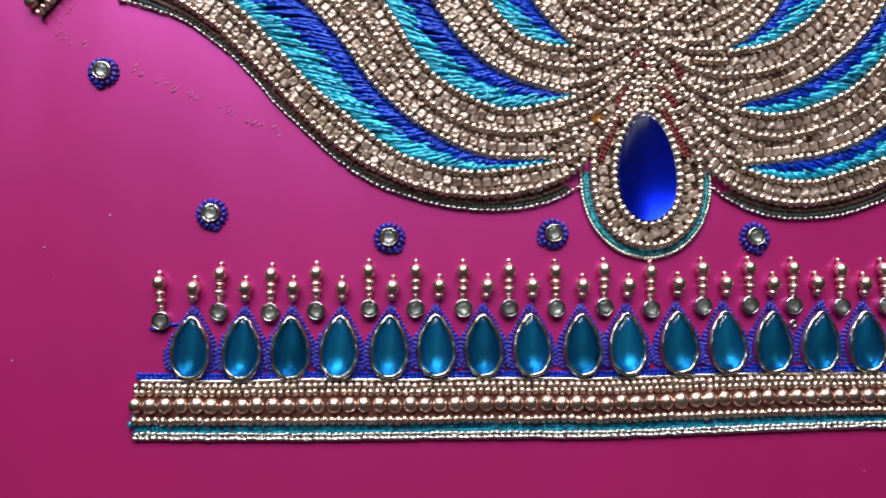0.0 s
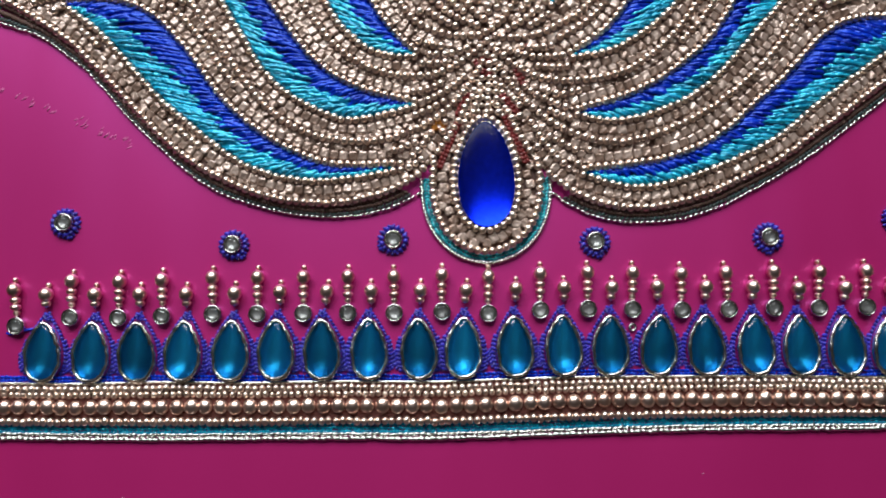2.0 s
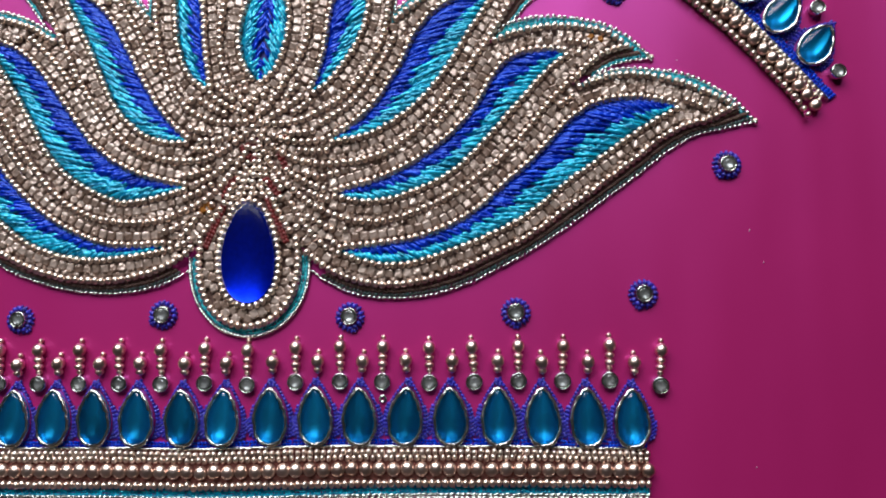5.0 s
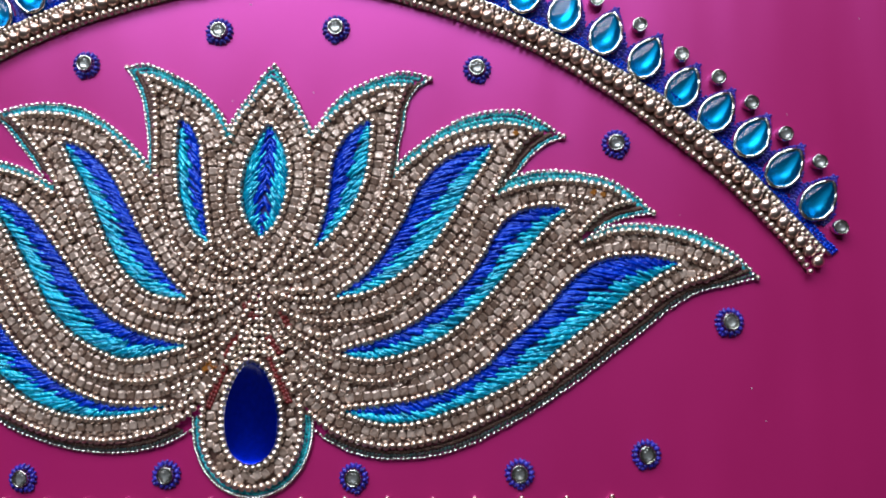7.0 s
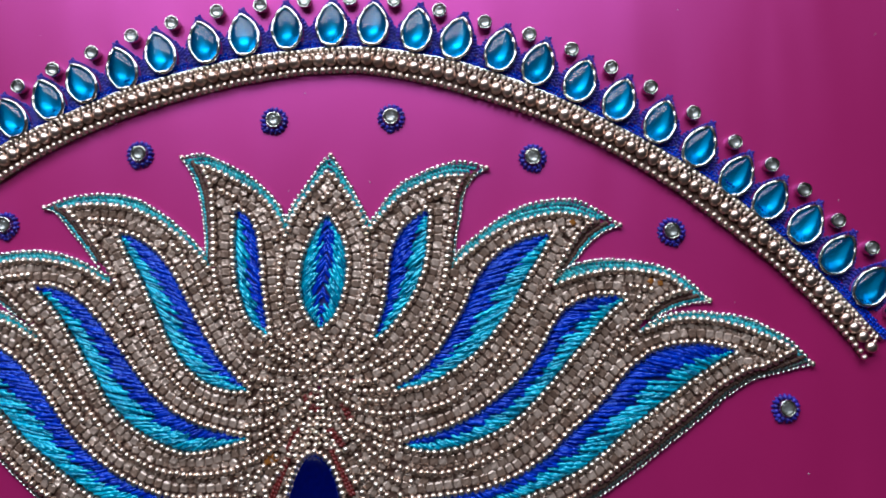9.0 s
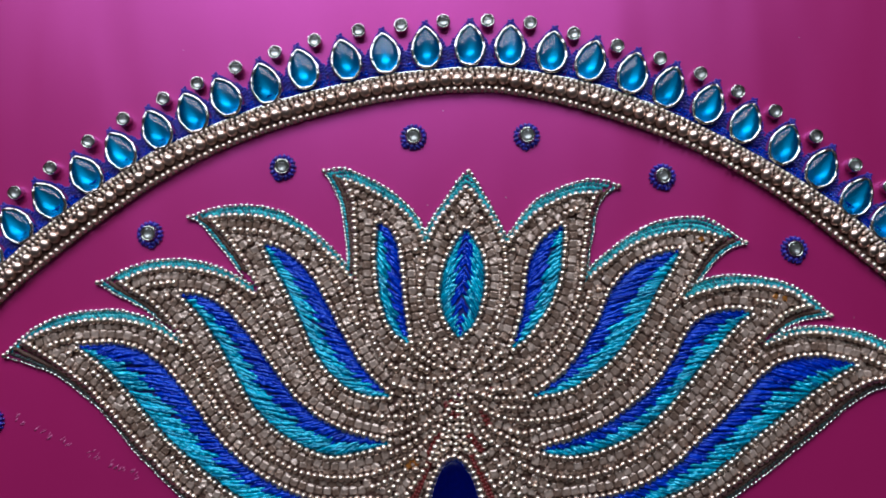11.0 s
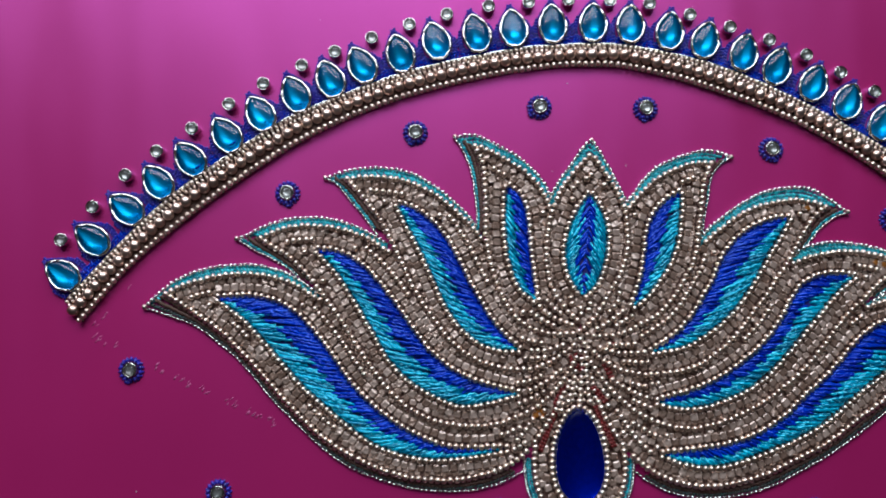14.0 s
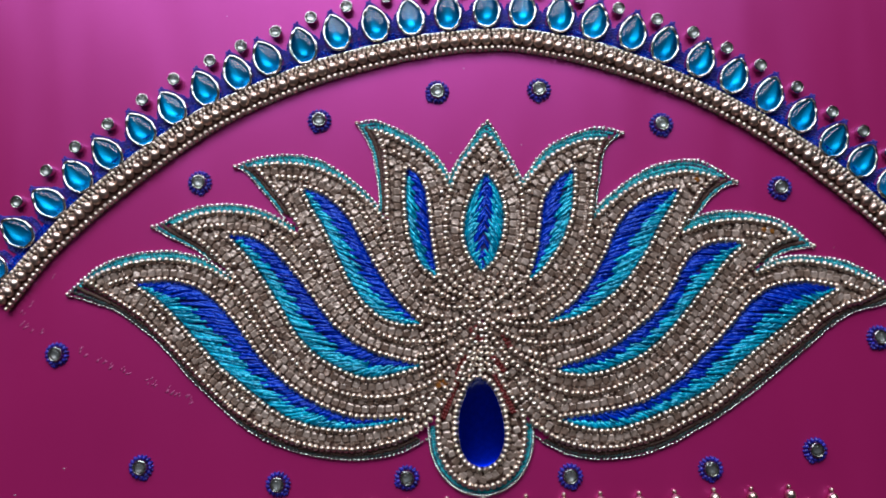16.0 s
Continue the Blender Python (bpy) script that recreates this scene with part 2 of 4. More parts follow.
# ---- the room, the table and the cloth ----
def box(name, lo, hi, mat, label, category):
    bm = bmesh.new()
    bmesh.ops.create_cube(bm, size=1.0)
    for v in bm.verts:
        v.co = [(lo[i] + hi[i]) / 2 + v.co[i] * (hi[i] - lo[i]) for i in range(3)]
    me = bpy.data.meshes.new(name)
    bm.to_mesh(me)
    bm.free()
    me.materials.append(mat)
    return tagged(new(name, me), label, category, kind="structure")


X0, X1, Y0, Y1, Z0, Z1 = -2.0, 2.0, -2.2, WIN["y"], -0.76, 2.3
box("floor", (X0, Y0, Z0 - 0.1), (X1, Y1, Z0), TABLE, "dark wooden floor of the room", "floor")
box("ceiling", (X0, Y0, Z1), (X1, Y1, Z1 + 0.1), PLASTER, "plain grey plaster ceiling", "ceiling")
box("wall_west", (X0 - 0.15, Y0, Z0), (X0, Y1, Z1), PLASTER, "plain grey plaster wall", "wall")
box("wall_east", (X1, Y0, Z0), (X1 + 0.15, Y1, Z1), PLASTER, "plain grey plaster wall", "wall")
box("wall_south", (X0, Y0 - 0.15, Z0), (X1, Y0, Z1), PLASTER, "plain grey plaster wall", "wall")
box("wall_north_left", (X0, Y1, Z0), (WIN["x0"], Y1 + 0.15, Z1), PLASTER, "plain grey plaster wall beside the window", "wall")
box("wall_north_right", (WIN["x1"], Y1, Z0), (X1, Y1 + 0.15, Z1), PLASTER, "plain grey plaster wall beside the window", "wall")
box("wall_north_below", (WIN["x0"], Y1, Z0), (WIN["x1"], Y1 + 0.15, WIN["z0"]), PLASTER, "plain grey plaster wall under the window", "wall")
box("wall_north_above", (WIN["x0"], Y1, WIN["z1"]), (WIN["x1"], Y1 + 0.15, Z1), PLASTER, "plain grey plaster wall over the window", "wall")
box("work_table", (-0.75, -0.62, -0.75), (0.75, 0.62, -0.012), TABLE, "dark wooden work table under the cloth", "table")


def cloth():
    nx, ny = 150, 120
    xs, ys = np.linspace(-720, 720, nx), np.linspace(-600, 600, ny)
    v = [(x, y, lie(x, y) + 0.5 * noise.noise((x / 90, y / 90, 0)) * min(1, max(0, (abs(x) - 170) / 60))) for y in ys for x in xs]
    f = [(j * nx + i, j * nx + i + 1, (j + 1) * nx + i + 1, (j + 1) * nx + i) for j in range(ny - 1) for i in range(nx - 1)]
    h = Heap()
    h.v, h.f, h.n = [np.array(v)], [list(q) for q in f], len(v)
    ob = new("ground_cloth", h.mesh("ground_cloth", CLOTH))
    return tagged(ob, "smooth magenta satin blouse cloth stretched flat on a table", "cloth", kind="structure")


cloth()

# ---- the lotus ----
# control points in mm; fill_a and fill_b: the two sides of the thread fill from its tip to its foot,
# top and under: bead rows along the petal's free edges, seam: bead row shared with the next petal, rim and rim_u: outer cord
PETALS = {
    'C': dict(
        fill_a=[(4.6, 88.7), (7.4, 84.3), (9.1, 78.7), (9.1, 73.4), (7.9, 67.6), (5.7, 62.2), (2.1, 58.8)],
        fill_b=[(4.6, 88.7), (2.3, 86.0), (0.0, 82.0), (-2.0, 76.5), (-2.9, 71.3), (-2.3, 66.1), (-0.4, 61.5), (2.1, 58.8)],
        top=[(-6.7, 83.8), (-4.8, 88.4), (-2.7, 92.4), (0.1, 95.7), (2.6, 98.3), (5.2, 100.6), (7.9, 97.3), (11.4, 92.2), (13.7, 87.5), (15.2, 83.4)],
        rim=[(-6.5, 89.4), (-3.8, 94.0), (-0.3, 98.6), (2.9, 103.3), (5.7, 105.4), (8.7, 100.9), (11.7, 95.3), (14.8, 89.0), (16.0, 86.8)],
    ),
    'R1': dict(
        fill_a=[(31.6, 89.1), (28.1, 87.3), (24.1, 83.1), (21.9, 77.7), (21.1, 71.9), (20.0, 65.8), (18.5, 60.5), (16.5, 55.6)],
        fill_b=[(31.6, 89.1), (31.3, 82.9), (30.0, 74.7), (27.3, 67.9), (23.8, 62.7), (20.0, 58.2), (16.5, 55.6)],
        top=[(15.2, 83.4), (17.9, 86.7), (21.0, 90.0), (24.5, 93.2), (29.7, 96.0), (35.6, 98.0), (41.4, 98.4)],
        under=[(41.4, 98.4), (40.3, 95.7), (39.0, 92.1), (38.2, 86.7), (37.3, 81.8), (36.8, 77.3), (36.3, 73.0)],
        rim=[(16.0, 86.8), (18.0, 89.2), (21.1, 93.5), (25.1, 97.2), (31.3, 100.2), (38.7, 102.3), (44.0, 102.1), (48.1, 100.3)],
        rim_u=[(48.1, 100.3), (44.9, 98.6), (41.9, 94.4), (40.8, 89.0), (39.6, 83.6), (38.6, 78.3), (38.3, 75.7)],
        seam=[(15.2, 83.4), (15.5, 79.7), (15.4, 73.9), (14.3, 68.2), (12.4, 63.7), (10.1, 60.3), (7.8, 56.3), (4.5, 51.4), (0.3, 48.2)],
    ),
    'R2': dict(
        fill_a=[(64.1, 81.4), (60.3, 81.2), (53.4, 78.6), (47.6, 74.2), (43.8, 69.0), (41.1, 63.0), (38.0, 58.1), (34.2, 52.2), (28.9, 46.9), (21.7, 42.3)],
        fill_b=[(64.1, 81.4), (61.2, 76.2), (57.8, 71.4), (54.7, 66.1), (50.8, 60.2), (46.5, 54.6), (41.7, 50.2), (36.4, 46.6), (30.4, 43.8), (21.7, 42.3)],
        top=[(37.4, 73.3), (40.6, 75.9), (44.4, 78.9), (49.0, 82.1), (55.1, 85.0), (61.2, 86.4), (67.2, 87.2), (72.5, 86.4), (75.9, 85.1)],
        under=[(75.9, 85.1), (73.1, 83.0), (70.3, 79.7), (68.4, 76.7), (66.1, 73.0), (64.0, 69.3)],
        rim=[(38.8, 77.2), (41.7, 79.9), (46.8, 83.7), (52.1, 87.1), (58.2, 89.9), (65.1, 91.1), (71.9, 90.9), (77.8, 87.8), (83.4, 83.6)],
        rim_u=[(83.4, 83.6), (78.3, 81.7), (74.5, 78.6), (71.4, 75.1), (69.1, 72.5)],
        seam=[(36.3, 73.0), (35.2, 69.2), (33.3, 65.5), (30.6, 61.0), (27.8, 57.0), (23.7, 52.9), (19.2, 50.4), (14.6, 48.0), (7.8, 46.8), (1.0, 47.3)],
    ),
    'R3': dict(
        fill_a=[(83.4, 64.0), (79.3, 64.7), (74.0, 64.3), (68.8, 62.2), (64.9, 57.8), (61.5, 52.0), (57.7, 46.9), (52.6, 41.8), (45.1, 36.2), (37.7, 32.3), (30.2, 29.8), (22.8, 27.8)],
        fill_b=[(83.4, 64.0), (80.7, 62.1), (75.3, 57.0), (70.7, 51.8), (66.1, 46.7), (61.5, 41.6), (57.0, 37.0), (51.0, 32.3), (43.5, 28.8), (36.1, 26.7), (29.4, 26.4), (22.8, 27.8)],
        top=[(65.2, 68.0), (68.2, 69.2), (72.0, 70.3), (76.5, 71.2), (81.7, 71.6), (87.7, 71.0), (92.9, 69.9), (96.5, 68.4), (99.7, 65.7)],
        under=[(99.7, 65.7), (95.6, 64.6), (92.2, 63.0), (89.5, 60.8), (86.5, 57.9)],
        rim=[(66.5, 71.0), (69.1, 72.9), (74.4, 74.3), (81.1, 74.5), (87.8, 73.7), (94.5, 71.9), (99.6, 69.0), (103.2, 66.0), (106.4, 62.6)],
        rim_u=[(106.4, 62.6), (101.5, 62.1), (97.7, 61.3), (94.7, 60.3), (92.0, 59.1)],
        seam=[(64.0, 69.3), (60.6, 64.5), (57.2, 59.6), (52.9, 54.5), (48.6, 48.9), (44.5, 44.7), (40.0, 41.1), (34.8, 38.1), (28.8, 36.4), (21.3, 35.7), (13.8, 36.6), (7.8, 39.5), (3.3, 43.3), (0.6, 45.9)],
    ),
    'R4': dict(
        fill_a=[(111.7, 49.2), (107.6, 50.3), (101.8, 51.2), (95.8, 50.8), (89.8, 49.2), (83.8, 44.9), (78.4, 39.1), (73.1, 33.9), (67.1, 28.8), (61.1, 23.4), (54.4, 19.1), (46.2, 15.8), (37.4, 14.2), (23.8, 12.8)],
        fill_b=[(111.7, 49.2), (105.9, 45.9), (99.9, 42.3), (93.8, 38.0), (87.8, 33.8), (81.7, 29.4), (75.7, 24.5), (69.7, 20.3), (62.3, 16.7), (55.0, 13.9), (47.6, 11.3), (40.3, 9.7), (32.9, 10.1), (23.8, 12.8)],
        top=[(87.1, 54.9), (91.6, 56.6), (96.1, 57.7), (102.0, 57.9), (107.9, 57.0), (113.8, 55.4), (119.6, 53.0), (124.7, 50.7), (127.1, 48.9)],
        rim=[(89.9, 57.2), (94.7, 59.2), (100.7, 59.8), (108.1, 59.2), (115.4, 57.9), (121.9, 54.8), (127.0, 51.4), (130.5, 47.6), (132.8, 44.9)],
        rim_u=[(132.8, 44.9), (125.0, 43.3), (117.6, 41.7), (110.0, 37.7), (102.9, 32.3), (95.5, 27.0), (87.9, 21.5), (80.5, 16.4), (72.8, 11.7), (65.0, 7.6), (57.6, 4.0), (48.9, 1.3), (40.1, 0.3), (32.8, 0.5), (25.5, 2.3), (19.6, 5.3), (16.7, 7.6)],
        under=[(127.1, 48.9), (120.7, 45.6), (114.0, 43.9), (107.2, 40.4), (101.5, 35.9), (94.8, 31.1), (88.0, 26.2), (82.0, 22.3), (76.0, 17.9), (70.0, 14.2), (62.9, 11.1), (56.3, 8.0), (49.0, 5.6), (41.6, 4.1), (34.3, 3.9), (27.0, 5.4), (21.1, 8.1), (16.0, 11.8), (11.5, 16.9), (8.3, 22.1), (5.6, 28.0)],
        seam=[(86.5, 57.9), (83.4, 55.3), (79.6, 51.5), (75.0, 46.2), (69.6, 39.7), (64.3, 34.7), (59.0, 30.7), (52.3, 26.4), (45.6, 23.3), (39.0, 21.1), (33.1, 20.1), (27.2, 20.6), (21.2, 22.6), (15.3, 25.9), (10.1, 30.4), (6.3, 35.4), (2.5, 40.6)],
    ),
    'L1': dict(
        fill_a=[(-19.9, 91.2), (-17.0, 88.8), (-15.1, 84.6), (-14.2, 77.8), (-13.8, 70.9), (-13.0, 64.1), (-12.1, 57.4)],
        fill_b=[(-19.9, 91.2), (-20.5, 85.5), (-20.6, 79.2), (-20.0, 72.3), (-18.6, 65.9), (-16.0, 60.6), (-12.1, 57.4)],
        top=[(-7.2, 83.4), (-8.5, 87.5), (-11.5, 92.4), (-15.7, 96.4), (-20.8, 99.5), (-25.4, 102.2), (-29.7, 103.6)],
        under=[(-29.7, 103.6), (-27.7, 99.6), (-26.9, 94.7), (-26.6, 88.1), (-26.5, 81.6), (-26.6, 77.0)],
        rim=[(-7.0, 88.0), (-8.9, 92.3), (-12.3, 96.7), (-17.4, 101.1), (-23.8, 104.6), (-30.1, 107.3), (-35.6, 106.5)],
        rim_u=[(-35.6, 106.5), (-32.8, 101.7), (-30.8, 96.0), (-29.8, 89.9), (-29.2, 84.7), (-29.2, 79.9)],
        seam=[(-7.2, 83.4), (-8.2, 77.7), (-8.8, 72.6), (-8.7, 67.5), (-7.8, 62.8), (-5.7, 58.2), (-2.6, 54.0), (1.2, 50.3)],
    ),
    'L2': dict(
        fill_a=[(-52.5, 85.8), (-47.9, 84.4), (-43.2, 80.9), (-38.9, 75.7), (-35.6, 70.1), (-32.9, 64.3), (-29.6, 58.2), (-25.7, 51.8), (-21.5, 46.8), (-17.4, 43.1)],
        fill_b=[(-52.5, 85.8), (-50.0, 80.4), (-47.2, 75.3), (-44.4, 69.5), (-41.7, 63.5), (-39.1, 57.6), (-35.7, 51.9), (-30.8, 46.8), (-24.9, 43.8), (-17.4, 43.1)],
        top=[(-28.1, 75.8), (-30.4, 78.7), (-33.3, 81.8), (-37.7, 85.8), (-43.1, 89.7), (-49.9, 92.8), (-56.8, 94.1), (-63.3, 94.2), (-67.9, 93.6)],
        under=[(-67.9, 93.6), (-65.0, 90.8), (-61.7, 86.6), (-58.8, 82.8), (-56.4, 78.8), (-54.4, 75.0)],
        rim=[(-29.6, 79.9), (-31.6, 82.5), (-35.5, 86.5), (-41.4, 91.4), (-48.2, 95.4), (-55.1, 97.1), (-61.9, 97.3), (-68.8, 96.3), (-74.6, 94.2)],
        rim_u=[(-74.6, 94.2), (-71.3, 92.6), (-67.0, 87.5), (-62.7, 82.3), (-59.1, 77.4)],
        seam=[(-26.6, 77.0), (-26.1, 71.9), (-24.8, 66.6), (-22.9, 60.8), (-19.9, 54.9), (-16.0, 50.7), (-9.8, 48.0), (-3.1, 47.4), (2.3, 48.4)],
    ),
    'L3': dict(
        fill_a=[(-76.3, 72.3), (-71.2, 71.8), (-66.1, 69.5), (-61.0, 65.2), (-56.7, 60.1), (-52.5, 54.4), (-48.3, 48.3), (-43.8, 42.6), (-37.5, 37.3), (-30.1, 33.6), (-23.4, 31.7), (-17.8, 30.4)],
        fill_b=[(-76.3, 72.3), (-73.4, 69.4), (-69.4, 64.6), (-66.0, 59.3), (-62.6, 53.6), (-59.2, 47.7), (-55.9, 41.9), (-51.7, 36.9), (-45.9, 32.4), (-38.4, 28.6), (-31.0, 27.4), (-17.8, 30.4)],
        top=[(-55.4, 71.8), (-57.6, 73.2), (-60.5, 75.2), (-65.3, 77.3), (-72.1, 79.1), (-78.9, 79.7), (-85.8, 79.1), (-90.5, 77.6), (-93.4, 76.1)],
        under=[(-93.4, 76.1), (-90.5, 74.0), (-87.0, 72.1), (-83.4, 69.3), (-80.1, 66.1), (-76.7, 61.8)],
        rim=[(-56.8, 75.0), (-60.2, 76.9), (-65.3, 79.6), (-72.1, 81.7), (-78.9, 82.4), (-85.8, 81.8), (-92.6, 79.9), (-96.9, 77.7), (-101.0, 76.0)],
        rim_u=[(-101.0, 76.0), (-95.1, 72.5), (-89.0, 69.5), (-82.5, 65.1)],
        seam=[(-54.4, 75.0), (-53.0, 71.6), (-50.8, 66.8), (-48.3, 61.7), (-45.3, 56.6), (-41.9, 51.6), (-38.0, 46.6), (-33.0, 42.2), (-26.7, 39.0), (-20.0, 37.5), (-13.3, 37.6), (-7.4, 39.8), (-2.4, 43.3), (1.6, 46.9)],
    ),
    'L4': dict(
        fill_a=[(-105.6, 58.2), (-99.1, 58.6), (-92.3, 58.0), (-85.4, 55.3), (-80.3, 51.2), (-76.0, 46.2), (-72.0, 41.0), (-68.1, 35.2), (-63.0, 29.4), (-56.7, 23.9), (-50.1, 19.7), (-42.6, 16.2), (-35.2, 14.7), (-21.2, 14.8)],
        fill_b=[(-105.6, 58.2), (-100.7, 54.7), (-95.5, 50.3), (-90.3, 44.6), (-85.2, 38.8), (-79.8, 32.9), (-73.3, 27.2), (-66.6, 21.6), (-60.0, 17.0), (-51.7, 13.7), (-43.5, 12.3), (-35.2, 12.6), (-27.8, 13.5), (-21.2, 14.8)],
        top=[(-75.6, 57.6), (-78.7, 59.6), (-83.0, 62.2), (-89.0, 64.3), (-95.8, 65.4), (-102.6, 65.3), (-109.5, 64.1), (-116.3, 62.2), (-121.4, 59.8)],
        rim=[(-77.0, 60.1), (-82.1, 63.9), (-88.1, 66.6), (-95.9, 68.3), (-104.4, 68.0), (-113.0, 66.4), (-119.8, 63.2), (-124.0, 59.9), (-128.2, 55.8)],
        rim_u=[(-128.2, 55.8), (-120.4, 53.2), (-112.9, 50.4), (-106.4, 46.0), (-100.2, 40.9), (-95.0, 35.5), (-90.1, 29.7), (-86.4, 25.9), (-81.3, 21.1), (-75.8, 16.0), (-66.8, 9.7), (-58.3, 6.3), (-50.1, 4.0), (-40.2, 2.7), (-30.4, 3.1), (-22.1, 5.3), (-15.8, 8.7)],
        under=[(-121.4, 59.8), (-114.4, 55.4), (-108.3, 51.3), (-103.5, 47.7), (-98.4, 42.8), (-93.3, 37.5), (-88.3, 32.0), (-83.0, 26.2), (-77.3, 20.6), (-70.6, 15.7), (-63.9, 12.0), (-56.7, 8.9), (-48.4, 6.7), (-40.2, 6.0), (-32.0, 6.6), (-25.4, 8.3), (-19.6, 10.9), (-15.1, 14.5), (-11.0, 19.4), (-7.3, 25.0), (-4.3, 30.7)],
        seam=[(-76.7, 61.8), (-73.4, 57.4), (-70.0, 52.7), (-66.6, 47.6), (-63.1, 41.9), (-59.0, 36.1), (-54.9, 31.1), (-49.1, 26.2), (-41.8, 22.7), (-33.5, 21.3), (-25.2, 21.6), (-18.2, 23.7), (-11.9, 26.9), (-6.4, 31.9), (-2.5, 37.3), (0.6, 42.3)],
    ),
}
GEM = [(-0.1, 25.6), (2.9, 23.6), (5.1, 19.7), (6.5, 14.4), (6.9, 9.2), (6.1, 4.7), (4.1, 1.5), (1.1, -0.2),
       (-2.0, -0.1), (-5.0, 2.0), (-6.8, 5.8), (-7.3, 11.0), (-6.6, 16.3), (-4.9, 20.8), (-2.8, 24.2)]
rng = random.Random(7)
BEAD_R, BEAD_STEP = 0.98, 1.84
placed = []


def free_spot(p, gap):
    """True if no bead placed so far is nearer than gap."""
    if not placed:
        return True
    return np.min(np.hypot(*(np.array(placed) - p).T)) > gap


def bead_spots(points, step=BEAD_STEP, gap=1.35):
    got = []
    for p, t in zip(*curve(points, step)):
        p = p + np.array([rng.gauss(0, 0.07), rng.gauss(0, 0.07)])
        if free_spot(p, gap):
            got.append((p, math.atan2(t[1], t[0])))
            placed.append(p)
    return got


def bead_at(heap, p, a, z=1.8):
    r = BEAD_R * rng.uniform(0.9, 1.08)
    heap.add(BALL2, (p[0], p[1], lie(*p) + z + rng.gauss(0, 0.06)), (r * 0.92, r * 1.04, r), a)


def strand(heap, a, b, z0, bow, r):
    """A twisted thread laid from a to b, arched in the middle."""
    a, b = np.array(a), np.array(b)
    length = np.linalg.norm(b - a)
    k = max(6, int(length / 0.3))
    u = np.linspace(0, 1, k)
    line = a + (b - a) * u[:, None]
    across = np.array([-(b - a)[1], (b - a)[0]]) / (length + 1e-6)
    ph = rng.uniform(0, 6.28)
    line = line + across * (0.08 * np.sin(u * length * 2.5 + ph) + 0.14 * np.sin(u * 3.14) * rng.uniform(-1, 1))[:, None]
    z = np.array([lie(*p) for p in line]) + z0 + bow * np.sin(u * math.pi) ** 0.7 + 0.13 * np.sin(u * length * rng.uniform(1.6, 2.6) + ph)
    heap.tube(np.c_[line, z], r * (0.86 + 0.14 * np.cos(u * length * 3.0 + ph)) * (0.55 + 0.45 * np.sin(np.clip(u, 0.04, 0.96) * math.pi) ** 0.4), 6)


def chain(heap, points, step, size, z, slant, closed=False, wobble=0.0):
    """A chain or twisted cord: slanted stitches one after the other."""
    for p, t in zip(*curve(points, step, closed)):
        a = math.atan2(t[1], t[0]) + slant
        q = p + np.array([rng.gauss(0, wobble), rng.gauss(0, wobble)])
        heap.add(BALL1, (q[0], q[1], lie(*q) + z), tuple(s * rng.uniform(0.9, 1.1) for s in size), a)


def between(a, b, f, step=1.0):
    """A curve part of the way from curve a to curve b."""
    pa, pb = curve(a, step)[0], curve(b, step)[0]
    k = max(len(pa), len(pb))
    u = np.linspace(0, 1, k)
    res = [np.stack([np.interp(u, np.linspace(0, 1, len(p)), p[:, i]) for i in range(2)], 1) for p in (pa, pb)]
    return res[0] + f * (res[1] - res[0])


def inside(poly, x, y):
    poly = np.array(poly)
    hit = np.zeros(x.shape, bool)
    for (x1, y1), (x2, y2) in zip(poly, np.roll(poly, -1, 0)):
        if y1 == y2:
            continue
        hit ^= ((y1 > y) != (y2 > y)) & (x < (x2 - x1) * (y - y1) / (y2 - y1) + x1)
    return hit


CENTRE = (1.5, 46.0)
lotus = thing("lotus_motif", (0, 0, 0))
tagged(lotus, "large embroidered lotus of gold beads and blue silk on magenta cloth", "embroidery")
petal_object, petal_spots = {}, {}
ORDER = ["C", "R1", "L1", "R2", "L2", "R3", "L3", "R4", "L4"]


def outwards(key, side):
    """The edge of the petal's thread fill and its normals away from the fill."""
    d = PETALS[key]
    p, t = curve(d[side], 1.0)
    nrm = np.stack([-t[:, 1], t[:, 0]], 1)
    other = curve(d["fill_b" if side == "fill_a" else "fill_a"], 1.0)[0]
    o = other[np.minimum(np.arange(len(p)) * len(other) // len(p), len(other) - 1)]
    return p, -np.sign(np.sum(nrm * (o - p))) * nrm


